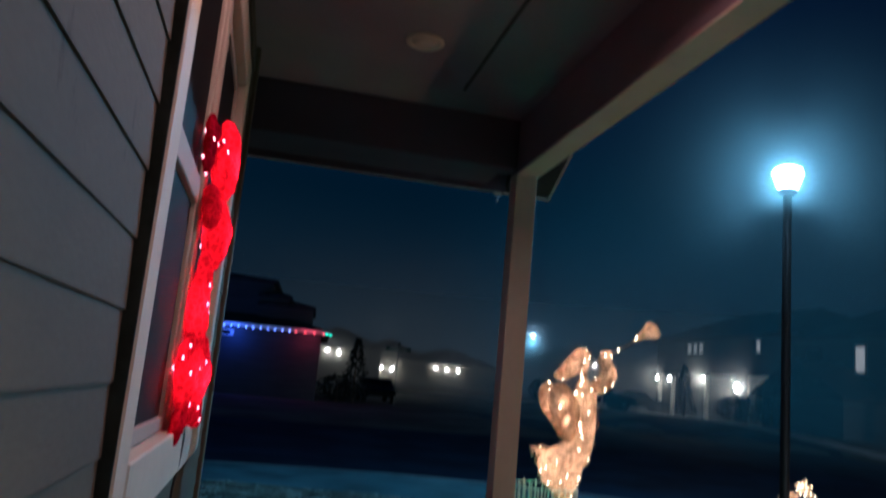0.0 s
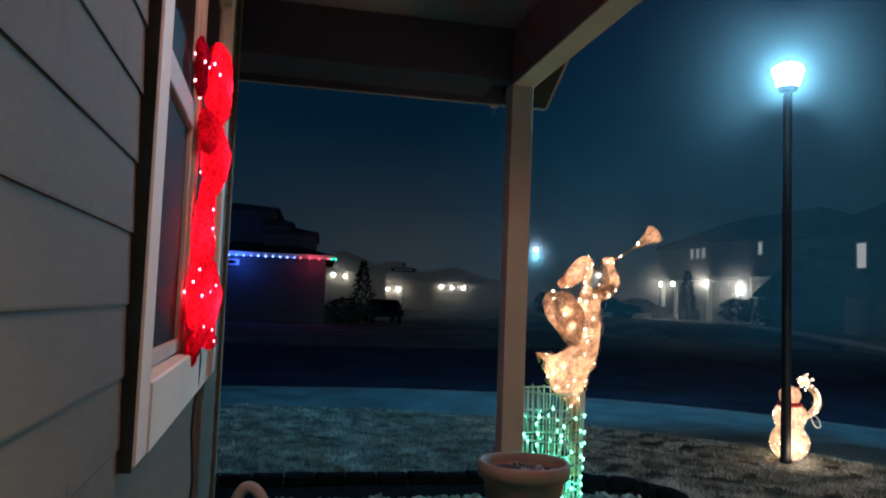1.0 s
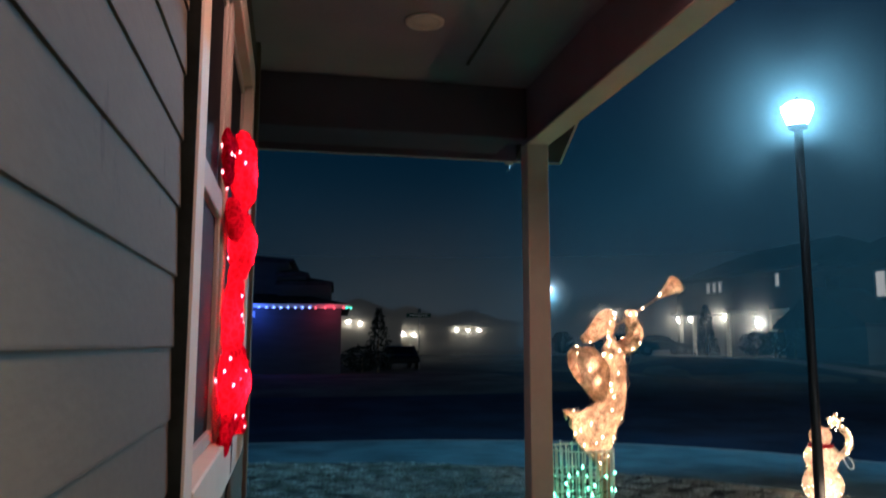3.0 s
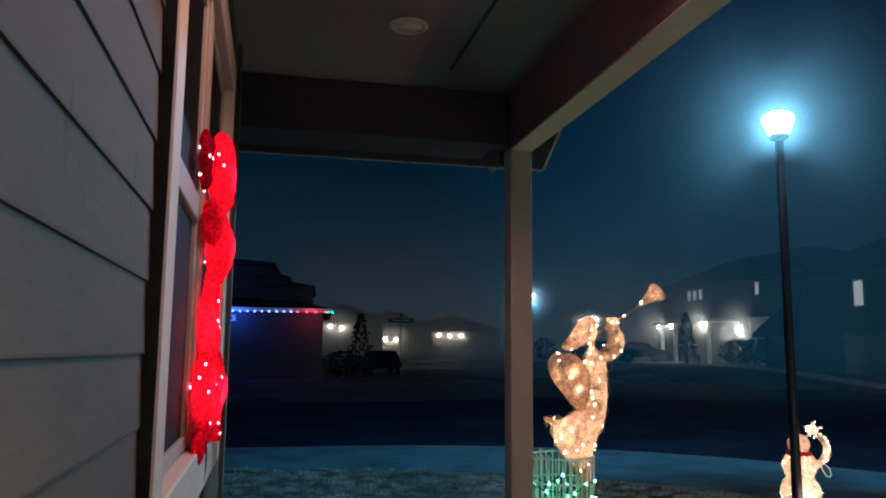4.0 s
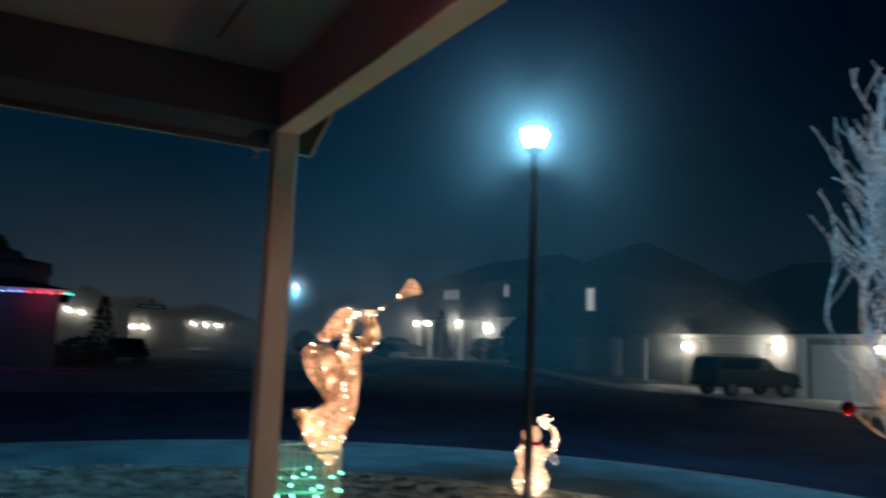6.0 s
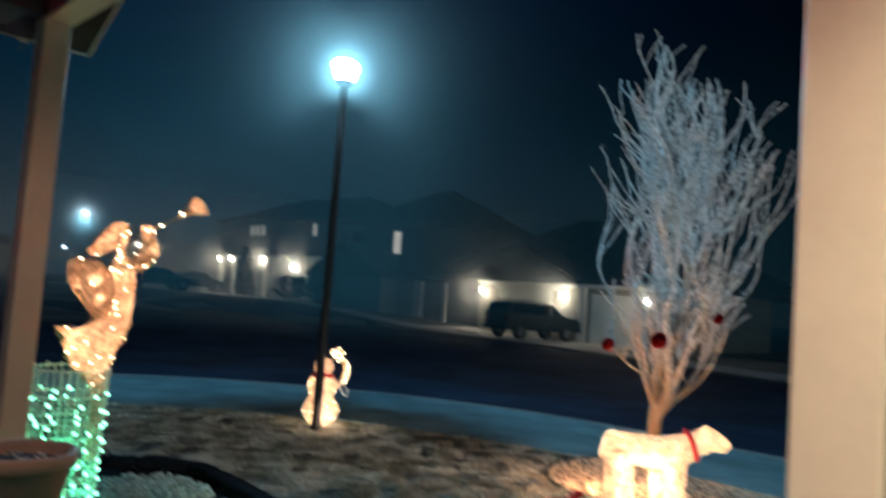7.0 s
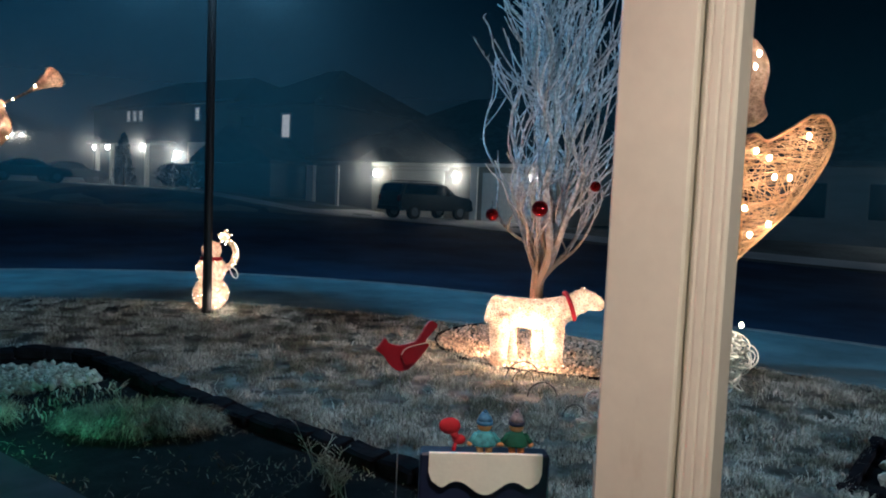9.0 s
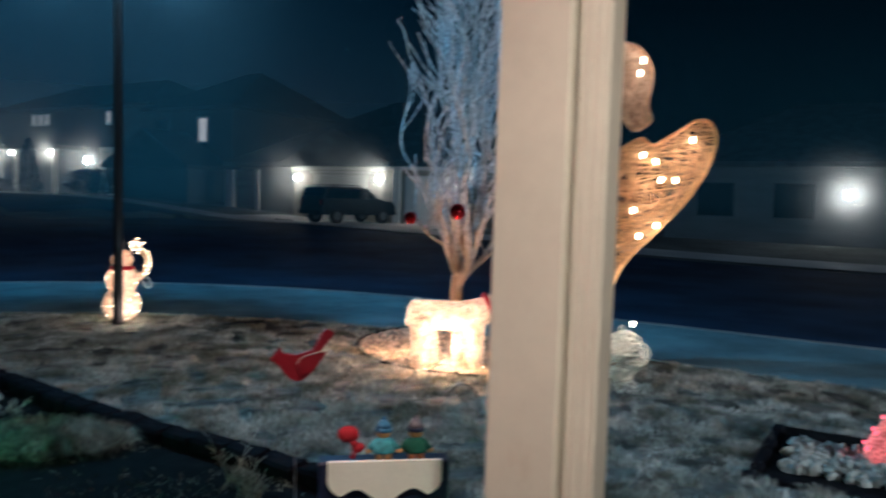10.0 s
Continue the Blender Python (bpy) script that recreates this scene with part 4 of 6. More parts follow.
for p, w in (((-0.35, 0, 0.58), 6), ((-0.10, 0, 0.57), 6), ((0.18, 0, 0.58), 5.5), ((0.52, 0, 0.72), 3.6), ((-0.385, 0.10, 0.22), 2.2), ((-0.275, -0.10, 0.22), 2.2), ((0.12, 0.10, 0.22), 2.2), ((0.245, -0.10, 0.22), 2.2), ((-0.05, -0.34, 0.32), 11.5), ((0.0, 0.0, 0.22), 6), ((-0.45, 0.36, 0.32), 7)):
    lamp("bear_light", BR @ Vector(p), w * (0.29 if abs(p[1]) < 0.2 and p != (0.0, 0.0, 0.22) else 6.0 if p[2] > 0.3 else 1.6), WARM if abs(p[1]) < 0.2 else (1.0, 0.44, 0.17), 0.03)

# ---- street lamps ----
def street_lamp(x, y, label, height=4.28, size=1.0):
    g = ground_z(x, y)
    s = base("street_lamp", x, y, g, 0, label, "street lamp")
    part("pole", lathe(bmesh.new(), ((0.072, 0), (0.072, 0.05), (0.060, 0.07), (0.058, 0.7), (0.055, 0.72), (0.050, height + 0.1)), 16), "black", s, smooth=True)
    part("collar", lathe(bmesh.new(), ((0.06, height + 0.1), (0.10 * size, height + 0.13), (0.11 * size, height + 0.17), (0.06, height + 0.18)), 16), "black", s)
    glass = part("lantern", lathe(bmesh.new(), ((0.105 * size, height + 0.18), (0.165 * size, height + 0.36), (0.155 * size, height + 0.41), (0.09 * size, height + 0.45), (0.045, height + 0.465)), 12), "e_lamp", s, "glowing lantern glass")
    glass.visible_shadow = False
    part("lantern_cap", lathe(bmesh.new(), ((0.05, height + 0.467), (0.035, height + 0.49), (0.012, height + 0.52)), 10), "black", s)
    return s


street_lamp(5.55, 8.33, "black street lamp with a glowing lantern on the lawn", size=1.1)


# ---- tree with frosted branches ----
def bare_tree(x, y, height, label, seed):
    rng = random.Random(seed)
    g = -0.165
    t = base("bare_tree", x, y, g, 0, label, "tree")
    part("trunk", tube(bmesh.new(), catmull([(0.02, 0.02, -0.05), (0.0, 0.0, 0.10), (-0.03, 0.02, 0.5), (-0.04, 0.0, 0.88)], 5), [0.10, 0.085, 0.078, 0.074, 0.072] + [0.068] * 10 + [0.066], 10), "bark", t, smooth=True)
    limbs = [[] for _ in range(11)]

    def grow(p, d, length, r, depth, k):
        n = max(5, int(length / 0.10))
        pts, rad = [p.copy()], [r]
        step = length / n
        ph, ph2, amp = rng.uniform(0, 6.28), rng.uniform(0, 6.28), rng.uniform(0.10, 0.22)
        for i in range(n):
            u = i * step
            bend = Vector((math.sin(u * 7.5 + ph), math.sin(u * 6.1 + ph2), 0)) * amp
            d = (d + bend + Vector((rng.uniform(-.14, .14), rng.uniform(-.14, .14), 0.12 if i < n * 0.7 else 0.0))).normalized()
            p = p + d * step
            pts.append(p.copy())
            rad.append(max(0.0066, r * (1 - 0.72 * (i + 1) / n)))
        limbs[k].append((pts, rad))
        if depth < 2:
            for _ in range((8, 3)[depth]):
                i = rng.randint(max(1, n // 8), max(2, int(n * 0.85)))
                a = rng.uniform(0, 6.283)
                side = Vector((math.cos(a), math.sin(a), rng.uniform(-0.1, 0.6))).normalized()
                dd = (pts[i] - pts[i - 1]).normalized()
                left = length * (1 - i / n)
                grow(pts[i], (dd * 0.65 + side * 0.75).normalized(), max(0.30, left * rng.uniform(0.55, 1.0) + 0.08), max(0.0078, rad[i] * 0.66), depth + 1, k)

    top = Vector((-0.04, 0, 0.86))
    for k in range(11):
        a = k * 0.5712 * 2 + rng.uniform(-.25, .25)
        lean = (rng.uniform(0.20, 0.52) if k < 8 else rng.uniform(0.65, 0.9)) if k else 0.08
        d = Vector((math.cos(a) * lean * 0.86 + 0.075, math.sin(a) * lean * 0.86 - 0.115, 1)).normalized()
        grow(top - Vector((0, 0, rng.uniform(0, 0.16))), d, height * (rng.uniform(0.58, 0.78) if k < 8 else rng.uniform(0.30, 0.45)) if k else height * 0.80, 0.046 if k % 3 == 0 else 0.030, 0, k)
    for k in range(11):
        bm = bmesh.new()
        for j, (pts, rad) in enumerate(limbs[k]):
            tube(bm, pts, rad, 6 if rad[0] > 0.012 else 4, caps=False)
        # spurs of rime on the thin wood
        for pts, rad in limbs[k]:
            for p, q in zip(pts[1:], pts[2:]):
                for _ in range(2):
                    if rng.random() < 0.6:
                        s = p.lerp(q, rng.random())
                        e = s + Vector((rng.uniform(-1, 1), rng.uniform(-1, 1), rng.uniform(0.2, 1.0))).normalized() * rng.uniform(0.02, 0.05)
                        tube(bm, [s, e], [0.0045, 0.002], 3, caps=False)
        part("limb", bm, "frost_bark", t, "limb coated in white rime")
    return t


bare_tree(6.69, 4.27, 4.80, "young bare tree with rime-coated upright branches", 21)
for x, y, z, r in ((5.95, 4.42, 1.27, 0.062), (6.03, 3.94, 1.35, 0.078), (6.47, 3.60, 1.58, 0.052)):
    o = base("tree_ornament", x, y, z, 0, "shiny red ball ornament hung in the bare tree", "ornament", "tree ornaments")
    bm = bmesh.new()
    ball(bm, (0, 0, 0), r, 20, 14)
    part("globe", bm, "red_ball", o, smooth=True)
    part("cap", lathe(bmesh.new(), ((r * .25, r * .95), (r * .25, r * 1.15)), 10), "galv", o)
    part("loop", tube(bmesh.new(), [(0, 0, r * 1.1), (0.01, 0, r * 1.5), (0.0, 0, r * 2.2)], 0.003, 4), "cord", o)

# ---- sign, dolls and cardinal by the porch edge ----
SG = pose(1.10, 1.235, 0, 0, 0, -50)
sg = base("painted_sign_box", 1.10, 1.235, 0, -50, "narrow navy wooden sign with a white snow cap and stars", "sign")
part("board", cube(-0.135, 0.135, 0.0, 0.05, 0.0, 0.935, 0.004), "navy", sg)
top = [(-0.117, 0.940), (0.117, 0.940)]
scal = [(0.117 - 0.234 * i / 36, 0.868 - 0.014 * math.cos((0.117 - 0.234 * i / 36) / 0.117 * 2 * math.pi) * (1 if i not in (0, 36) else 0) + (0.03 * (1 - smoothstep(0, 5, min(i, 36 - i))))) for i in range(37)]
part("snow_cap", slab(bmesh.new(), top + scal, -0.012, -0.001), "snow_white", sg, "white scalloped snow cap")
for x, z in ((-0.08, 0.815), (-0.045, 0.820), (0.025, 0.812), (0.085, 0.812), (-0.10, 0.76), (0.06, 0.75)):
    part("painted_star", slab(bmesh.new(), [(x + 0.005 * (1 if i % 2 else 0.45) * math.cos(i * math.pi / 5 * 2 / 2), z + 0.005 * (1 if i % 2 else 0.45) * math.sin(i * math.pi / 5)) for i in range(10)], -0.004, -0.001), "snow_white", sg)
for i, x in enumerate((-0.075, -0.035, 0.015, 0.05, 0.085)):
    part("letter_bar", cube(x - 0.012, x + 0.012, -0.005, -0.001, 0.752, 0.788), "orange", sg)


def seat_m(u):
    return SG @ Matrix.Translation((u + 0.010, 0.022, 0.936)) @ Matrix.Diagonal((0.72, 0.72, 0.66, 1))


def doll(u, coat, hat, legs, label, hat_h=0.05):
    bm = bmesh.new()

    def paint(slot, old):
        for f in bm.faces:
            if f not in old:
                f.material_index = slot
        return set(bm.faces)

    lathe(bm, ((0.034, 0.022), (0.037, 0.030), (0.028, 0.055), (0.014, 0.068)), 18)
    for s in (-1, 1):
        tube(bm, [(s * 0.022, -0.004, 0.058), (s * 0.042, -0.012, 0.032)], [0.009, 0.008], 8)
    old = set(bm.faces)
    ball(bm, (0, 0, 0.082), (0.021, 0.020, 0.021), 14, 10)
    for s in (-1, 1):
        ball(bm, (s * 0.043, -0.013, 0.028), 0.008, 8, 6)
    old = paint(1, old)
    for s in (-1, 1):
        tube(bm, [(s * 0.013, -0.006, 0.024), (s * 0.013, -0.020, 0.003)], [0.011, 0.010], 8)
    old = paint(2, old)
    lathe(bm, ((0.0225, 0.086), (0.0245, 0.092), (0.0235, 0.099)), 16)
    old = paint(3, old)
    lathe(bm, ((0.0225, 0.0985), (0.019, 0.110), (0.009, 0.112 + hat_h * 0.25)), 14)
    ball(bm, (0, 0, 0.114 + hat_h * 0.27), 0.006, 8, 6)
    old = paint(4, old)
    ob = alone("doll", bm, coat, label, "doll", "dolls on the sign", at=seat_m(u), smooth=True)
    for key in ("skin", legs, "navy" if hat == "grey_knit" else "blue_knit", hat):
        ob.data.materials.append(M[key])


doll(-0.012, "teal", "blue_knit", "skin", "small doll in a teal knitted coat on the sign")
doll(0.055, "green_felt", "grey_knit", "orange", "small doll in a dark green coat on the sign", 0.06)
bm = bmesh.new()
ball(bm, (0, 0, 0.078), (0.032, 0.018, 0.027), 14, 10)
ball(bm, (0.028, 0, 0.035), (0.020, 0.013, 0.016), 12, 8)
tube(bm, [(0.01, 0, 0.06), (0.02, 0, 0.04)], 0.012, 8)
tube(bm, [(0.02, 0, 0.028), (0.012, -0.01, 0.002)], 0.006, 6)
alone("red_mitten_doll", bm, "red_cloth", "small slumped red felt figure on the sign", "doll", "dolls on the sign", at=seat_m(-0.085), smooth=True)

cd = base("cardinal_stake", 1.010, 1.378, -0.012, -35, "flat red metal cardinal on a thin stake", "garden stake")
body = catmull([(-0.069, 0, 1.160), (-0.060, 0, 1.171), (-0.050, 0, 1.184), (-0.044, 0, 1.173), (-0.020, 0, 1.167), (0.006, 0, 1.172), (0.016, 0, 1.176), (0.030, 0, 1.197), (0.044, 0, 1.217), (0.060, 0, 1.209), (0.052, 0, 1.196), (0.034, 0, 1.174), (0.044, 0, 1.165), (0.030, 0, 1.160), (0.020, 0, 1.136), (0.000, 0, 1.117), (-0.020, 0, 1.114), (-0.038, 0, 1.126), (-0.052, 0, 1.146)], 3)
bm = slab(bmesh.new(), [(p.x, p.z) for p in body], -0.004, 0.004)
part("bird_plate", bm, "red_paint", cd)
wing = catmull([(-0.018, 0, 1.150), (-0.008, 0, 1.163), (0.018, 0, 1.170), (0.040, 0, 1.172), (0.028, 0, 1.150), (0.010, 0, 1.132), (-0.010, 0, 1.128)], 3)
part("wing_plate", slab(bmesh.new(), [(p.x, p.z) for p in wing], -0.012, -0.006), "red_paint", cd)
# pale line along the upper edge of the wing
part("wing_rim", tube(bmesh.new(), [(p.x, -0.0125, p.z) for p in wing[:10]], 0.0009, 5), "hose", cd, "pale line along the wing edge")
part("stake", tube(bmesh.new(), [(-0.012, 0, 0.012), (-0.014, 0, 0.6), (-0.016, 0, 1.12)], 0.0009, 6), "galv", cd)

# ---- flower bed: soil, gravel, edging, plants ----
BED = [(1.585, -3.2), (3.08, -3.2), (3.08, 4.6), (3.13, 5.6), (3.22, 6.4), (3.15, 7.0), (2.75, 7.45), (2.0, 7.62), (-3.0, 7.66), (-3.0, 5.26), (1.585, 5.26)]
bm = bmesh.new()
bot = [bm.verts.new((x, y, -0.16)) for x, y in BED]
bm.faces.new(bot)
bmesh.ops.triangulate(bm, faces=bm.faces[:])
bmesh.ops.subdivide_edges(bm, edges=bm.edges[:], cuts=3, use_grid_fill=True)
rumple(bm, 0.012, 5)
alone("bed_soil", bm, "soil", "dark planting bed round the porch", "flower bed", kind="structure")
edge_line = [Vector((x, y, 0)) for x, y in BED[1:9]]
edge_line = catmull(edge_line[1:], 8)
edge_line = [Vector((3.08, -3.2 + 0.35 * i, 0)) for i in range(22)] + edge_line[1:]
blk_meshes = []
for k in range(4):
    blk = cube(-0.138, 0.138, -0.085, 0.085, 0, 0.105, 0.02)
    bmesh.ops.subdivide_edges(blk, edges=blk.edges[:], cuts=1, use_grid_fill=True)
    rumple(blk, 0.016, 9, k * 3.1)
    blk_mesh = bpy.data.meshes.new("edging_block")
    blk.to_mesh(blk_mesh)
    blk.free()
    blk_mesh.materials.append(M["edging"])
    blk_meshes.append(blk_mesh)
edging = base("bed_edging", 0, 0, -0.165, 0, "row of dark concrete edging blocks round the bed", "edging", kind="structure")
dist, i = 0.0, 0
for a, b in zip(edge_line, edge_line[1:]):
    seg = (b - a).length
    while dist < seg:
        p = a.lerp(b, dist / seg)
        d = (b - a).normalized()
        o = new("edging_block", random.choice(blk_meshes))
        o.parent = edging
        o.matrix_basis = pose(p.x + random.uniform(-.006, .006), p.y, random.uniform(-.008, .006), random.uniform(-1, 1), random.uniform(-1, 1), math.degrees(math.atan2(d.y, d.x)) + random.uniform(-2, 2))
        dist += 0.285
    dist -= seg


def pebbles(name, count, place, size, material, label, category, z=-0.155):
    rng = random.Random(count)
    unit = bmesh.new()
    bmesh.ops.create_icosphere(unit, subdivisions=1, radius=1)
    uv = np.array([v.co[:] for v in unit.verts])
    uf = np.array([[v.index for v in f.verts] for f in unit.faces])
    unit.free()
    V, F = [], []
    for i in range(count):
        x, y = place(rng)
        s = rng.uniform(*size)
        r = np.array(Euler((rng.uniform(0, 3), rng.uniform(0, 3), rng.uniform(0, 3))).to_matrix())
        jig = 1 + 0.25 * np.array([[rng.uniform(-1, 1)] for _ in range(len(uv))])
        V.append((uv * jig * np.array([1.2, 1.0, 0.65]) * s) @ r.T + np.array([x, y, z + s * rng.uniform(0.2, 0.9)]))
        F.append(uf + i * len(uv))
    mesh = bpy.data.meshes.new(name)
    mesh.from_pydata(np.concatenate(V).tolist(), [], np.concatenate(F).tolist())
    mesh.materials.append(M[material])
    return tagged(new(name, mesh), label, category, kind="stuff")


pebbles("gravel", 2600, lambda g: (g.uniform(-1.2, 3.0), 6.10 + 0.85 * g.random() ** 0.8), (0.016, 0.040), "gravel", "pale gravel strip behind the edging blocks", "gravel")
pebbles("corner_gravel", 900, lambda g: (lambda u: (u, g.uniform(6.25, 6.72) - (u - 2.6) * 0.30))(g.uniform(2.1, 3.0)), (0.014, 0.036), "gravel", "pale gravel in the corner of the bed", "gravel", z=-0.15)


def mulch_at(g):
    a, r = g.uniform(0, 6.283), math.sqrt(g.random())
    return min(7.2 + 1.36 * r * math.cos(a), 7.66), 4.15 + 1.46 * r * math.sin(a)


pebbles("mulch", 6500, mulch_at, (0.007, 0.018), "mulch", "pale wood mulch and stones round the tree", "mulch", z=-0.16)
bm = bmesh.new()
ring = [(min(7.2 + 1.40 * math.cos(a) * (1 + 0.02 * math.sin(5 * a)), 7.70), 4.15 + 1.50 * math.sin(a) * (1 + 0.02 * math.sin(3 * a))) for a in (2 * math.pi * i / 60 for i in range(61))]
for (x0, y0), (x1, y1) in zip(ring, ring[1:]):
    a = Vector((x0 - 7.2, y0 - 4.15, 0)).normalized() * 0.012
    b = Vector((x1 - 7.2, y1 - 4.15, 0)).normalized() * 0.012
    q = [bm.verts.new(p) for p in ((x0, y0, -0.17), (x1, y1, -0.17), (x1, y1, -0.140), (x0, y0, -0.140), (x0 + a.x, y0 + a.y, -0.17), (x1 + b.x, y1 + b.y, -0.17), (x1 + b.x, y1 + b.y, -0.140), (x0 + a.x, y0 + a.y, -0.140))]
    bm.faces.new((q[0], q[1], q[2], q[3])), bm.faces.new((q[7], q[6], q[5], q[4])), bm.faces.new((q[3], q[2], q[6], q[7]))
alone("tree_ring_edging", bm, "edging", "black plastic edging strip round the tree bed", "edging", kind="structure")


def blades(name, count, place, tall, wide, material, label, category, z=-0.165, lean=0.5, kind="stuff", uneven=False):
    """Single grass blades, each a bent sliver."""
    rng = np.random.default_rng(count)
    xy = place(rng, count)
    count = len(xy)
    h = rng.uniform(tall[0], tall[1], count)
    if uneven:
        h *= 0.40 + 1.0 * np.clip(0.5 + 0.5 * np.sin(xy[:, 0] * 9.1 + 2.2 * np.sin(xy[:, 1] * 4.3)) * np.sin(xy[:, 1] * 10.7 + 2 * np.sin(xy[:, 0] * 5.1)), 0, 1)
    a = rng.uniform(0, 2 * np.pi, count)
    l = rng.uniform(0, lean, count) * h
    w = wide * rng.uniform(0.6, 1.2, count)
    f = rng.uniform(0, 2 * np.pi, count)
    zz = np.full(count, z)
    side = np.stack([np.cos(a) * w, np.sin(a) * w, np.zeros(count)], 1)
    root = np.stack([xy[:, 0], xy[:, 1], zz], 1)
    mid = root + np.stack([np.cos(f) * l * 0.35, np.sin(f) * l * 0.35, h * 0.62], 1)
    tip = root + np.stack([np.cos(f) * l, np.sin(f) * l, h], 1)
    V = np.stack([root - side, root + side, mid + side * 0.8, mid - side * 0.8, tip], 1).reshape(-1, 3)
    k = np.arange(count)[:, None] * 5
    faces = [tuple(r) for r in (k + np.array([[0, 1, 2, 3]])).tolist()] + [tuple(r) for r in (k + np.array([[3, 2, 4]])).tolist()]
    mesh = bpy.data.meshes.new(name)
    mesh.from_pydata(V.tolist(), [], faces)
    mesh.materials.append(M[material])
    return tagged(new(name, mesh), label, category, kind=kind)


def lawn_place(rng, n):
    # denser near the porch, clumped
    d = 2.0 + 11.5 * rng.random(n) ** 1.15
    az = np.radians(rng.uniform(-14, 100, n))
    x, y = -0.2 + d * np.sin(az), 0.5 + d * np.cos(az)
    keep = (x > 3.24) | (y > 7.78)
    keep &= ~((x < 3.4) & (y > 5.5) & (y < 7.72))
    r = np.hypot((x - 7.2) / 1.38, (y - 4.15) / 1.48)
    ok = keep & (x < 7.72) & (y < 12.8) & (r > 1.0)
    ok &= ~((x > 4.68) & (x < 6.0) & (y < 1.04))
    ok &= ~((x > -1.25) & (y > 3.9) & (np.hypot(x + 1.3, y - 3.8) > 8.95))
    clump = np.sin(x * 11.3 + 2 * np.sin(y * 5.1)) + np.sin(y * 12.9 + 2 * np.sin(x * 4.7)) + 0.5 * np.sin(x * 3.1 + y * 2.3)
    ok &= clump + 0.6 * np.sin(x * 19.0 + 3 * np.sin(y * 7)) + rng.uniform(-1.2, 1.2, n) > -0.35
    return np.stack([x, y], 1)[ok]


blades("lawn", 900000, lawn_place, (0.016, 0.054), 0.0033, "frost_leaf", "short winter lawn white with hoar frost", "lawn", lean=1.3, uneven=True)


def clump_place(cx, cy, r, squash=1.0):
    def put(rng, n):
        a, q = rng.uniform(0, 2 * np.pi, n), np.sqrt(rng.random(n)) * r
        return np.stack([cx + q * np.cos(a), cy + q * np.sin(a) * squash], 1)
    return put


def grass_mound(cx, cy, long_r, short_r, turn, tall, n, seed):
    """A drooping tussock: blades rooted on a low dome, leaning outwards and bent over."""
    rng = random.Random(seed)
    c, s = math.cos(math.radians(turn)), math.sin(math.radians(turn))
    V, F = [], []
    for _ in range(n):
        a, q = rng.uniform(0, 6.283), math.sqrt(rng.random())
        u, v = q * long_r * math.cos(a), q * short_r * math.sin(a)
        p = Vector((u * c - v * s, u * s + v * c, tall * (1 - q * q) * rng.uniform(0.75, 1.05)))
        out = Vector((p.x, p.y, 0)).normalized() if q > 0.05 else Vector((1, 0, 0))
        b = rng.uniform(0, 6.283)
        out = (out + Vector((math.cos(b), math.sin(b), 0)) * 0.8).normalized()
        ln = rng.uniform(0.06, 0.20)
        side = out.cross(Vector((0, 0, 1))) * rng.uniform(0.0010, 0.0022)
        m1 = p + out * ln * 0.40 + Vector((0, 0, ln * rng.uniform(0.30, 0.55)))
        t1 = p + out * ln * 1.0 + Vector((0, 0, ln * rng.uniform(-0.35, 0.45)))
        k = len(V)
        V += [p - side, p + side, m1 + side, m1 - side, t1]
        F += [(k, k + 1, k + 2, k + 3), (k + 3, k + 2, k + 4)]
    dome = bmesh.new()
    g = bmesh.ops.create_icosphere(dome, subdivisions=3, radius=1)["verts"]
    for w in g:
        u, v = w.co.x * long_r * 0.98, w.co.y * short_r * 0.98
        w.co = Vector((u * c - v * s, u * s + v * c, max(-0.02, w.co.z * tall * 0.9)))
    t = base("grass_tussock", cx, cy, -0.155, 0, "low rounded tussock of frosted dead grass in the bed", "plant", "grass tussocks")
    part("root_mound", dome, "soil", t, "dark matted root mound", smooth=True)
    mesh = bpy.data.meshes.new("grass")
    mesh.from_pydata([tuple(p) for p in V], [], F)
    mesh.materials.append(M["straw"])
    ob = new("grass", mesh)
    ob.parent = t
    tagged(ob, kind="stuff")


grass_mound(2.54, 4.86, 0.48, 0.25, -46, 0.10, 4200, 3)
grass_mound(1.86, 5.66, 0.22, 0.20, 0, 0.10, 1300, 4)
blades("frosted_ground_cover", 260, clump_place(2.35, 5.9, 0.55, 1.0), (0.02, 0.06), 0.006, "frost_leaf", "sparse frosted ground cover in the bed", "plant", z=-0.155, lean=1.5)


def bed_place(rng, n):
    x, y = rng.uniform(1.62, 3.0, n), rng.uniform(2.2, 6.3, n)
    patch = np.sin(x * 5.3 + 1.7 * np.sin(y * 3.7)) + np.sin(y * 6.1 + 2 * np.sin(x * 4.1))
    return np.stack([x, y], 1)[patch + rng.uniform(-1, 1, n) > 0.55]


blades("bed_litter", 3600, bed_place, (0.008, 0.035), 0.0045, "straw", "frosted dead leaves and straw lying on the bed", "litter", z=-0.158, lean=3.2)


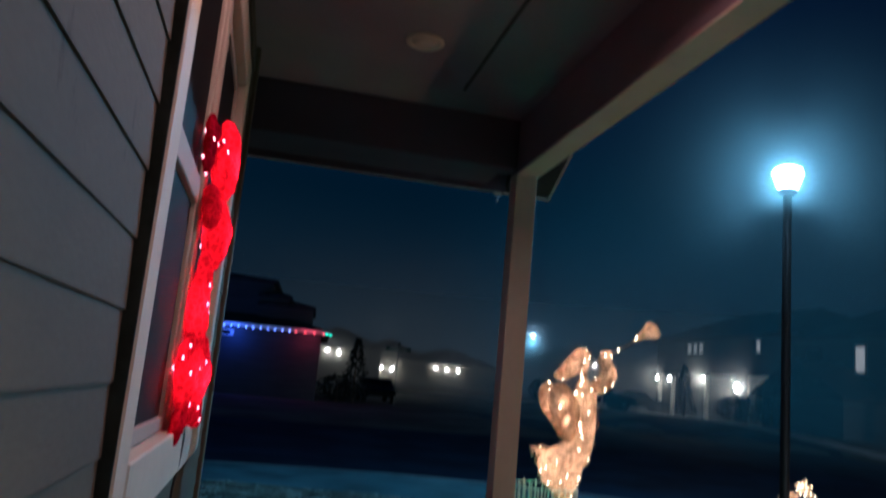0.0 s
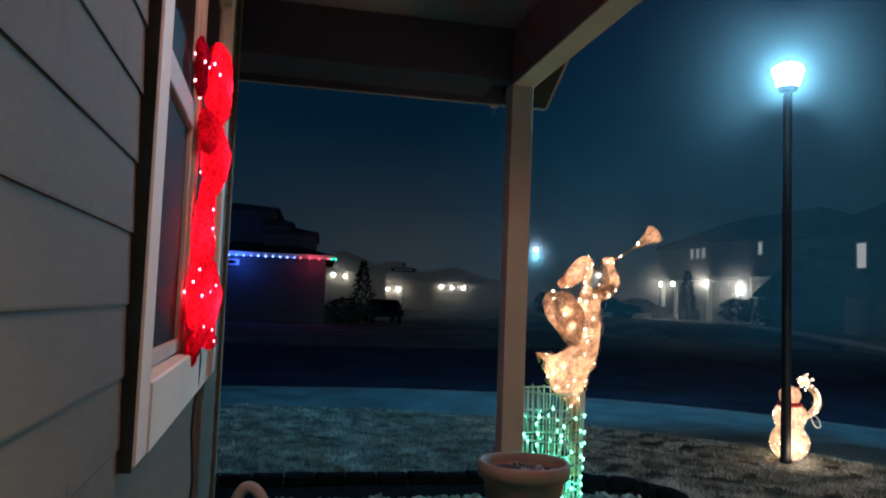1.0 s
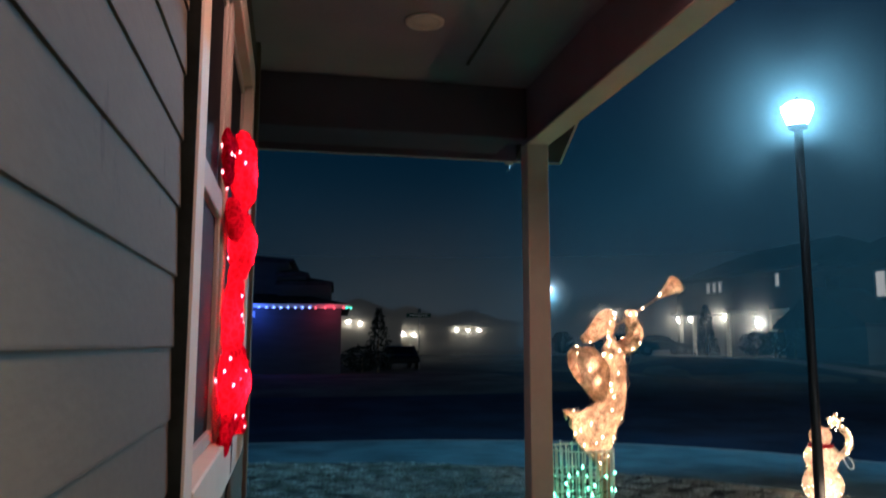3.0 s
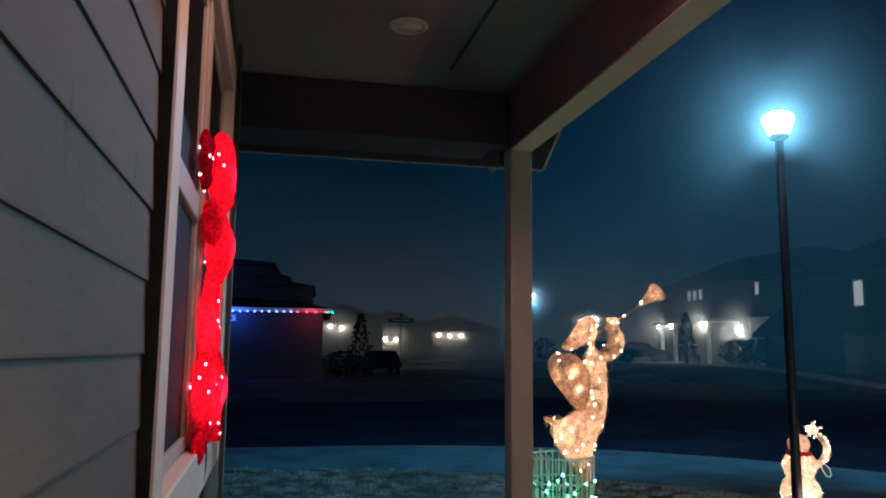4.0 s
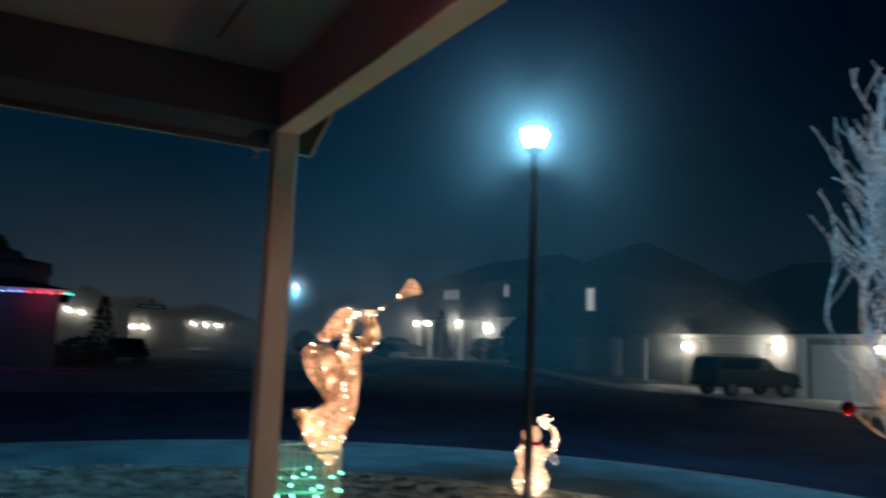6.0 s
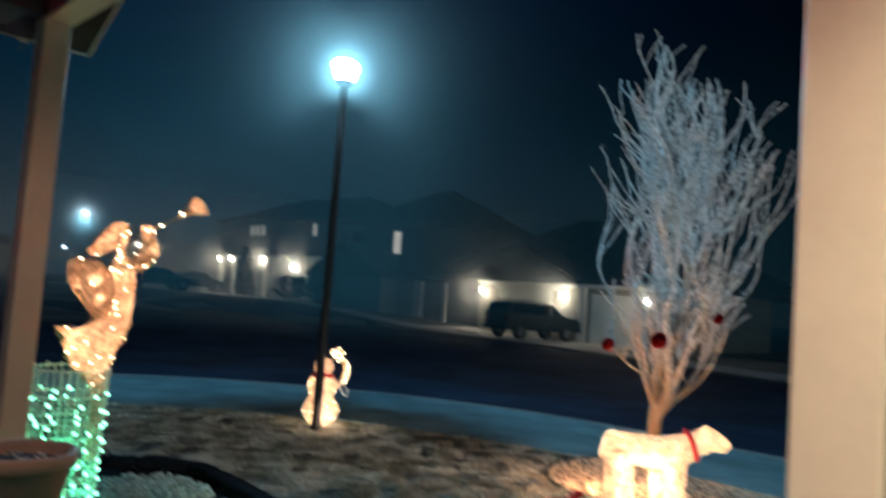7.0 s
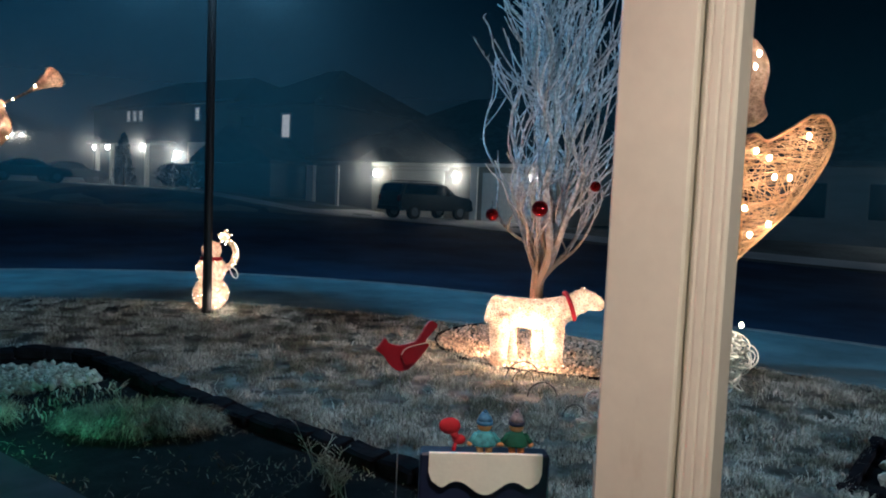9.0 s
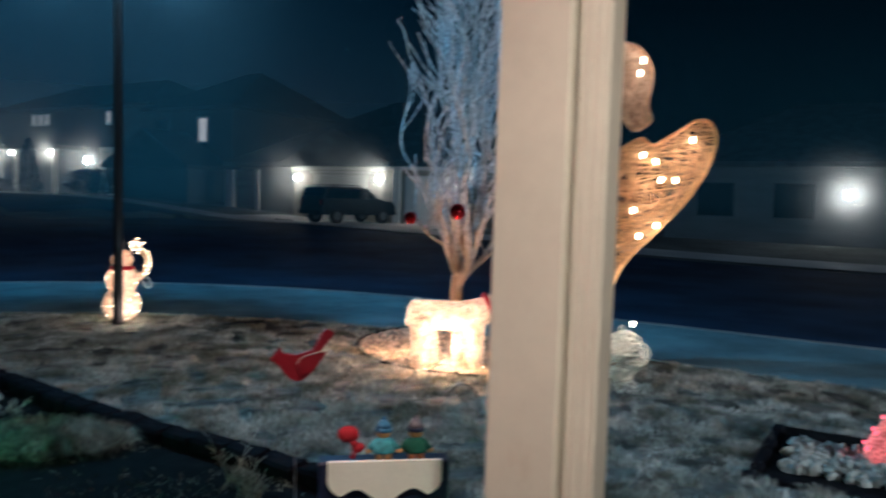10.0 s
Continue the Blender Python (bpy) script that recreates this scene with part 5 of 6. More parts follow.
def dead_stems(x, y, n, height, seed):
    rng = random.Random(seed)
    bm = bmesh.new()
    for _ in range(n):
        a, l = rng.uniform(0, 6.28), rng.uniform(0.2, 0.8)
        h = height * rng.uniform(0.5, 1)
        p = [(rng.uniform(-.05, .05), rng.uniform(-.05, .05), 0), (math.cos(a) * l * h * .3, math.sin(a) * l * h * .3, h * .55), (math.cos(a) * l * h * .6, math.sin(a) * l * h * .6, h)]
        tube(bm, p, [0.0022, 0.0017, 0.0011], 4, caps=False)
        for k in range(4):
            b = rng.uniform(0, 6.28)
            q = Vector(p[1]).lerp(Vector(p[2]), rng.random())
            tube(bm, [q, q + Vector((math.cos(b), math.sin(b), 0.8)) * 0.045], [0.0022, 0.0012], 3, caps=False)
            ball(bm, q + Vector((math.cos(b), math.sin(b), 0.8)) * 0.045, 0.004, 5, 4)
    alone("dead_perennial", bm, "frost_leaf", "dry frosted flower stems in the bed", "plant", "dead perennials", at=pose(x, y, -0.16))


for k, (x, y, n, h) in enumerate(((2.68, 3.27, 18, 0.21), (2.63, 3.13, 16, 0.17), (2.74, 3.42, 5, 0.33), (2.78, 5.55, 4, 0.15))):
    dead_stems(x, y, n, h, k)
pebbles("side_bed_gravel", 300, lambda g: (5.24 + 0.34 * g.uniform(-1, 1), 0.55 + 0.36 * g.uniform(-1, 1)), (0.02, 0.045), "gravel", "pale gravel in a small bed on the lawn", "gravel")
bm = bmesh.new()
bmesh.ops.create_grid(bm, x_segments=14, y_segments=16, size=0.5, matrix=Matrix.Translation((5.33, 0.20, -0.152)) @ Matrix.Diagonal((1.28, 1.68, 1, 1)))
rumple(bm, 0.010, 6)
alone("side_bed_soil", bm, "soil", "dark soil of a small bed on the lawn", "flower bed", kind="structure")
bm = bmesh.new()
box(bm, 4.64, 4.72, -0.4, 1.10, -0.17, -0.125, 0.01), box(bm, 4.76, 5.9, 1.0, 1.08, -0.17, -0.125, 0.01)
alone("side_bed_edging", bm, "edging", "dark edging round a small gravel bed", "edging", kind="structure")
bm = bmesh.new()
loft(bm, [((0, 0, 0.0), 0.16, 0.16), ((0, 0, 0.12), 0.15, 0.15), ((0, 0, 0.22), 0.10, 0.10), ((0, 0, 0.31), 0.05, 0.05), ((0, 0, 0.35), 0.01, 0.01)])
cb = bulbs(bm, 26, 0.010, 3)
alone("lit_cone", bm, "g_white", "small pale gauze cone lit with red bulbs", "lawn ornament", at=pose(5.42, 0.33, -0.16))
alone("cone_string_lights", cb, "e_redled", "red bulbs wound over a small cone", "string lights", at=pose(5.42, 0.33, -0.16), kind="stuff")
lamp("cone_light", (5.42, 0.33, -0.04), 1.1, (1.0, 0.12, 0.14), 0.03)
cord = base("extension_cord", 0, 0, 0, 0, "dark extension cord humped over the lawn by the bear", "cord")
for x, y, r, a in ((5.60, 3.78, 0.15, 0.9), (5.50, 3.72, 0.10, 0.6), (5.62, 3.68, 0.09, 1.3), (5.17, 3.34, 0.12, 0.9), (4.86, 2.90, 0.09, 0.6)):
    hump = [(x + r * math.cos(t) * math.cos(a), y - r * math.cos(t) * math.sin(a), -0.160 + r * 1.0 * math.sin(t)) for t in (math.pi * i / 14 for i in range(15))]
    part("loop", tube(bmesh.new(), hump, 0.0055, 5), "cord", cord)


# ---- houses across the road: fronts face -x ----
def box_part(name, x0, x1, y0, y1, z0, z1, material, parent, label="", bevel=0.0):
    return part(name, cube(x0, x1, y0, y1, z0, z1, bevel), material, parent, label)


def gable_roof(x0, x1, y0, y1, z, rise, axis, over=0.45):
    """A pitched roof over a rectangle; axis: the way its ridge runs."""
    x0, x1, y0, y1 = x0 - over, x1 + over, y0 - over, y1 + over
    bm = bmesh.new()
    lo = [bm.verts.new(p) for p in ((x0, y0, z), (x1, y0, z), (x1, y1, z), (x0, y1, z))]
    if axis == "x":
        hi = [bm.verts.new((x0, (y0 + y1) / 2, z + rise)), bm.verts.new((x1, (y0 + y1) / 2, z + rise))]
        f = ((lo[0], lo[1], hi[1], hi[0]), (lo[2], lo[3], hi[0], hi[1]), (lo[1], lo[2], hi[1]), (lo[3], lo[0], hi[0]))
    elif axis == "y":
        hi = [bm.verts.new(((x0 + x1) / 2, y0, z + rise)), bm.verts.new(((x0 + x1) / 2, y1, z + rise))]
        f = ((lo[1], lo[2], hi[1], hi[0]), (lo[3], lo[0], hi[0], hi[1]), (lo[0], lo[1], hi[0]), (lo[2], lo[3], hi[1]))
    else:
        cx, cy, k = (x0 + x1) / 2, (y0 + y1) / 2, max(0.0, (y1 - y0) / 2 - (x1 - x0) / 2)
        hi = [bm.verts.new((cx, cy - k - .6, z + rise)), bm.verts.new((cx, cy + k + .6, z + rise))]
        f = ((lo[1], lo[2], hi[1], hi[0]), (lo[3], lo[0], hi[0], hi[1]), (lo[0], lo[1], hi[0]), (lo[2], lo[3], hi[1]))
    for q in f:
        bm.faces.new(q)
    under = bm.faces.new(lo[::-1])
    r = bmesh.ops.extrude_face_region(bm, geom=[under])
    for v in [g for g in r["geom"] if isinstance(g, bmesh.types.BMVert)]:
        v.co.z -= 0.18
    return bm


def far_window(parent, x, y, z, w, h, lit):
    # trim of unlit windows is coloured dark, as lost in the night
    f = part("window", box(box(box(cube(x - 0.06, x, y - w / 2 - .09, y - w / 2, z - h / 2 - .09, z + h / 2 + .09), x - 0.06, x, y + w / 2, y + w / 2 + .09, z - h / 2 - .09, z + h / 2 + .09), x - .06, x, y - w / 2, y + w / 2, z + h / 2, z + h / 2 + .09), x - .07, x, y - w / 2, y + w / 2, z - h / 2 - .09, z - h / 2), "far_trim" if lit else "far_wall", parent)
    part("pane", cube(x - 0.03, x - 0.004, y - w / 2, y + w / 2, z - h / 2, z + h / 2), "e_window" if lit else "glass", f)


def wall_lamp(parent, x, y, z, watts=0.0, s=0.11):
    a = part("wall_lamp", box(cube(x - 0.05, x, y - 0.05, y + 0.05, z - 0.12, z + 0.14), x - 0.20, x - 0.05, y - 0.02, y + 0.02, z + 0.12, z + 0.15), "black", parent)
    bm = bmesh.new()
    ball(bm, (x - 0.16, y, z), (s * .8, s * .8, s), 12, 8)
    part("globe", bm, "e_house", a)
    if watts:
        lamp("house_lamp_light", (x - 0.32, y, z), watts, WHITE, 0.08)


def garage_door(parent, x, y0, y1, z0, z1):
    d = part("garage_door", cube(x - 0.03, x, y0, y1, z0, z1), "far_trim", parent)
    n = 4
    for i in range(n):
        k = max(2, int((y1 - y0) / 0.8))
        for j in range(k):
            yy, zz = y0 + (y1 - y0) * (j + 0.08) / k, z0 + (z1 - z0) * (i + 0.12) / n
            part("door_panel", cube(x - 0.045, x - 0.032, yy, yy + (y1 - y0) / k * 0.84, zz, zz + (z1 - z0) / n * 0.76, 0.006), "far_trim", d)


HX = 27.6
# single-storey house with the double garage
h = base("garage_house", 0, 0, 0, 0, "low tan house with a gabled garage lit by wall lamps", "house")
g = 0.20
box_part("wall", HX, HX + 9, 20.2, 25.7, g - .3, 2.75, "far_wall_warm", h)
box_part("wall", HX + 0.6, HX + 10, 25.72, 30.0, g - .3, 2.75, "far_wall", h)
box_part("wall", HX - 0.2, HX + 9, 15.0, 20.18, g - .3, 2.75, "far_wall_warm", h)
part("roof", gable_roof(HX, HX + 9, 20.2, 25.7, 2.95, 1.55, "x"), "far_roof", h)
part("roof", gable_roof(HX + 0.5, HX + 13, 14.5, 30.2, 2.96, 3.6, "hip"), "far_roof", h)
slab_bm = bmesh.new()
box(slab_bm, HX - 0.08, HX - 0.005, 20.2, 25.7, 2.58, 2.75)
part("fascia", slab_bm, "far_trim", h)
box_part("door_head", HX - 0.06, HX - 0.005, 21.0, 24.6, 2.42, 2.56, "far_trim", h)
garage_door(h, HX - 0.005, 21.25, 24.4, g - .05, 2.40)
garage_door(h, HX - 0.205, 16.4, 19.0, g - .05, 2.35)
box_part("pilaster", HX - 0.30, HX - 0.205, 19.25, 19.60, g - .1, 2.74, "far_trim", h)
box_part("pilaster", HX - 0.30, HX - 0.205, 15.6, 15.9, g - .1, 2.74, "far_trim", h)
box_part("fascia", HX - 0.34, HX - 0.205, 15.0, 20.18, 2.60, 2.75, "far_trim", h)
box_part("entry_post", HX - 0.3, HX - 0.05, 29.6, 30.1, g - .1, 2.55, "far_trim", h)
box_part("entry_post", HX - 0.3, HX - 0.2, 27.75, 27.95, g - .1, 2.55, "far_trim", h)
box_part("entry_wall", HX - 0.1, HX, 28.0, 29.55, g - .1, 2.5, "far_wall_warm", h)
wall_lamp(h, HX - 0.02, 25.32, 2.22, 30, 0.16)
wall_lamp(h, HX - 0.02, 20.50, 2.20, 30, 0.16)
wall_lamp(h, HX - 0.22, 17.5 - 1.3, 2.20, 40, 0.15)
sheet("driveway", 22.3, HX - 0.3, 15.5, 26, 6, 8, "drive", "pale concrete driveway before the garage house", "driveway", lift=0.02)
sheet("far_pavement", 22.3, 23.8, -60, 90, 4, 90, "drive", "frosted pavement across the road", "pavement", lift=0.035)

# two-storey dark house
h = base("dark_house", 0, 0, 0, 0, "tall dark two-storey house with one lit window", "house")
box_part("wall", HX + 1.0, HX + 11, 31.0, 37.9, g - .3, 5.9, "far_wall", h)
part("roof", gable_roof(HX + 1.0, HX + 11, 31.0, 37.9, 6.0, 2.6, "hip", 0.3), "far_roof", h)
far_window(h, HX + 0.99, 33.2, 4.75, 0.62, 1.25, True)
far_window(h, HX + 0.99, 36.6, 4.75, 1.2, 1.25, False)
box_part("garage_wall", HX - 1.5, HX + 0.98, 31.5, 37.5, g - .3, 2.6, "far_wall", h)
part("garage_roof", gable_roof(HX - 1.5, HX + 0.9, 31.5, 37.5, 2.72, 1.9, "x"), "far_roof", h)

# two-storey house with a bright porch
h = base("porch_house", 0, 0, 0, 0, "two-storey house with a brightly lit white porch", "house")
box_part("wall", HX + 1.5, HX + 11, 38.4, 56.0, g - .3, 6.4, "far_wall", h)
part("roof", gable_roof(HX + 1.5, HX + 11, 38.4, 56.0, 6.5, 2.2, "hip", 0.3), "far_roof", h)
box_part("porch_roof", HX - 0.7, HX + 1.48, 44.4, 51.6, 3.72, 3.95, "far_roof", h)
for y in (44.6, 48.75, 50.55):
    box_part("porch_column", HX - 0.6, HX - 0.38, y - 0.11, y + 0.11, g - .2, 3.71, "far_trim", h)
for y0, y1, z0, z1 in ((41.05, 41.35, 0.9, 3.62), (42.75, 43.05, 0.9, 3.62), (41.05, 43.05, 3.64, 3.92), (38.62, 38.78, 2.1, 4.0), (39.98, 40.14, 2.1, 4.0), (38.80, 39.96, 3.85, 4.0), (38.80, 39.96, 2.1, 2.22)):
    box_part("white_trim", HX + 1.40, HX + 1.495, y0, y1, z0, z1, "far_trim", h)
dr = box_part("door", HX + 1.42, HX + 1.49, 41.37, 42.73, 0.9, 3.62, "far_trim", h)
box_part("door_pane", HX + 1.405, HX + 1.418, 41.62, 42.25, 1.6, 3.3, "glass", dr)
for y, z in ((39.38, 3.03),):
    far_window(h, HX + 1.48, y, z, 1.0, 1.5, False)
for y in (46.9, 47.65, 48.4):
    far_window(h, HX + 1.48, y + 1.6, 5.75, 0.36, 0.62, True)
far_window(h, HX + 1.48, 42.1, 5.7, 0.34, 0.7, True)
for y, w in ((50.85, 90), (49.15, 90), (44.85, 90)):
    wall_lamp(h, HX - 0.38, y, 3.50, w, 0.15)
wall_lamp(h, HX + 1.48, 44.05, 3.12, 240, 0.24)
sheet("porch_drive", 22.6, HX - 0.7, 44.2, 52.0, 8, 10, "drive", "pale frosted driveway before the porch house", "driveway", lift=0.03)


def bush(x, y, r, tall, name, label, cone=False, n=700):
    gz = ground_z(x, y)
    rng = random.Random(int(x * 13 + y * 7))
    b = base(name, x, y, gz, 0, label, "shrub")
    tb = tube(bmesh.new(), [(0, 0, -.05), (0, 0, tall * 0.6)], [0.07, 0.03], 6)
    part("trunk", tb, "bark", b)
    cm = bmesh.new()
    for i in range(n):
        t = rng.random()
        rr = r * ((1 - t) ** 0.8 if cone else math.sqrt(max(0.02, 1 - (2 * t - 1) ** 2))) * math.sqrt(rng.random()) * rng.uniform(0.8, 1.12)
        a = rng.uniform(0, 6.283)
        c = Vector((rr * math.cos(a), rr * math.sin(a), 0.08 + t * tall * 0.95))
        dd = Vector((math.cos(a + rng.uniform(-1, 1)), math.sin(a + rng.uniform(-1, 1)), rng.uniform(-.2, 1))).normalized() * rng.uniform(0.10, 0.24)
        s = dd.orthogonal().normalized() * 0.05
        q = [cm.verts.new(p) for p in (c - s, c + dd * .5 + s, c + dd, c + dd * .5 - s * 1.3)]
        cm.faces.new(q)
    part("foliage", cm, "far_bush", b)


bush(24.6, 43.0, 0.75, 3.2, "cone_shrub", "dark clipped cone-shaped shrub before the porch house", True)
for y in (36.6, 38.3, 40.0):
    bush(HX - 1.6, y, 1.0, 1.4, "round_shrub", "dark rounded shrub before the porch house")

# house past the near post
h = base("side_house", 0, 0, 0, 0, "dark single-storey house with one lit wall lamp", "house")
box_part("wall", HX + 1, HX + 10, -9.0, 8.0, g - .3, 2.9, "far_wall", h)
part("roof", gable_roof(HX + 1, HX + 10, -9.0, 8.0, 3.05, 2.5, "hip"), "far_roof", h)
garage_door(h, HX + 0.99, -6.0, -1.0, g - .05, 2.4)
for y in (3.6, 6.2):
    far_window(h, HX + 0.98, y, 1.7, 1.3, 1.2, False)
wall_lamp(h, HX + 0.98, 1.9, 1.95, 34, 0.17)

# ---- houses up the side street ----
def at_az(az, d):
    return -0.3 + d * math.sin(math.radians(az)), 0.5 + d * math.cos(math.radians(az))


# corner house with a coloured light string: its front faces us
h = base("corner_house", *at_az(3.6, 38), 0.2, -3.5, "dark house with a coloured light string along the eave", "house")
part("wall", cube(-14, 0.0, 0, 9, -0.3, 3.35), "far_wall", h)
part("roof", gable_roof(-14, 0.0, 0, 9, 3.46, 1.7, "hip", 0.42), "far_roof", h)
part("upper_wall", cube(-12, -2.7, 1, 9, 3.36, 5.7), "far_wall", h)
part("upper_roof", gable_roof(-12, -2.7, 1, 9, 5.8, 0.7, "hip", 0.25), "far_roof", h)
for u0, u1, y0, y1, z1, rise in ((-3.2, -0.55, 0.7, 6.0, 4.45, 0.30), (-3.2, -1.80, 0.8, 6.5, 4.90, 0.20)):
    dormer = part("dormer_wall", cube(u0, u1, y0, y1, 3.5, z1), "far_wall", h)
    part("dormer_roof", gable_roof(u0, u1, y0, y1, z1 + 0.19, rise, "hip", 0.12), "far_roof", dormer)
box_part("fascia", -14.4, 0.42, -0.45, -0.425, 3.26, 3.46, "far_trim", h)
vw = box_part("vent_window", -5.1, -4.2, -0.05, -0.004, 2.80, 3.10, "far_trim", h)
box_part("pane", -4.95, -4.35, -0.06, -0.052, 2.86, 3.04, "glass", vw)
X0, Y0 = at_az(3.6, 38)
es = base("eave_string_lights", X0, Y0, 0.2, -3.5, "blue, red and green lights strung along an eave", "string lights")
for name, mt, u0, u1 in (("blue_bulb", "e_blueled", -9.8, -1.55), ("red_bulb", "e_redled", -1.25, 0.10), ("green_bulb", "e_greenled", 0.25, 0.45)):
    n = max(2, int((u1 - u0) / 0.32))
    for i in range(n):
        bb = bmesh.new()
        ball(bb, (u0 + (u1 - u0) * i / (n - 1), -0.50, 3.27), 0.042, 8, 6)
        part(name, bb, mt, es)
EM = pose(X0, Y0, 0.2, 0, 0, -3.5)
for u, c in ((-4.2, (0.08, 0.16, 1.0)), (-0.6, (1.0, 0.06, 0.12))):
    lamp("eave_light", EM @ Vector((u, -0.62, 3.1)), 50 if u < -2 else 22, c, 0.4)


def small_house(az, d, wide, lamps, label, lit=4, pitch="hip", lift=0.0):
    x, y = at_az(az, d)
    gz = ground_z(x, y) + lift
    b = base("distant_house", x, y, gz, -az, label, "house", "distant houses")
    part("wall", cube(-wide / 2, wide / 2, 0, 7, -0.3, 2.75), "far_wall_warm", b)
    part("roof", gable_roof(-wide / 2, wide / 2, 0, 7, 2.9, 2.0, pitch, 0.5), "far_roof", b)
    dr = box_part("garage_door", -1.2, 3.2, -0.04, -0.004, 0, 2.2, "far_wall_warm", b)
    for i in range(4):
        box_part("door_panel", -1.1, 3.1, -0.055, -0.042, 0.06 + i * 0.54, 0.53 + i * 0.54, "far_wall_warm", dr)
    mm = pose(x, y, gz, 0, 0, -az)
    for u, z in lamps:
        wl_ = box_part("wall_lamp", u - 0.06, u + 0.06, -0.10, -0.006, z - .2, z + .2, "black", b)
        bb = bmesh.new()
        ball(bb, (u, -0.24, z), 0.15, 10, 8)
        part("globe", bb, "e_house", wl_)
        lamp("distant_lamp_light", mm @ Vector((u, -0.55, z)), lit, (1.0, 0.80, 0.52), 0.1)


small_house(5.0, 72, 8, ((-1.0, 2.4), (0.1, 2.25)), "distant house with warm lamps under its eave", lift=1.18)
small_house(8.7, 76, 8, ((-0.5, 1.75), (0.55, 1.7)), "distant house with two warm garage lamps", lift=0.74)
small_house(13.2, 92, 12, ((-1.35, 2.25), (0, 2.2), (1.35, 2.2)), "distant house with three warm garage lamps", 5, lift=0.27)
small_house(23.5, 84, 10, ((-0.7, 2.2), (0.0, 2.25), (0.85, 2.3)), "distant house with three lamps under its eave", 5, lift=1.9)

street_lamp(*at_az(19.4, 62), "distant street lamp glowing in the mist", 4.9, 1.0)
street_lamp(*at_az(18.3, 130), "far street lamp glowing in the mist", 4.4, 1.2)
lamp("street_lamp_light", (*at_az(19.4, 61.9), 5.6), 70, COOL, 0.16)

x, y = at_az(9.45, 44)
sgn = base("street_sign", x, y, ground_z(x, y), 0, "street corner sign with two crossed name blades", "street sign")
part("pole", tube(bmesh.new(), [(0, 0, -.1), (0, 0, 3.35)], 0.035, 8), "galv", sgn)
bl = part("blade", cube(-0.75, 0.70, -0.012, 0.012, 3.02, 3.25, 0.004), "sign_green", sgn)
part("name_bar", cube(-0.55, 0.50, -0.018, -0.0125, 3.10, 3.17), "far_trim", bl)
part("blade", cube(-0.012, 0.012, -0.45, 0.45, 3.30, 3.52, 0.004), "sign_green", sgn)
bush(*at_az(6.4, 41), 0.95, 3.4, "yard_shrub", "tall dark frosted shrub at the street corner", True, 900)
bush(*at_az(5.2, 40), 1.1, 1.3, "yard_shrub", "low dark shrub at the street corner")
bush(*at_az(20.2, 60), 0.9, 1.7, "yard_shrub", "small frosted tree by the far road")


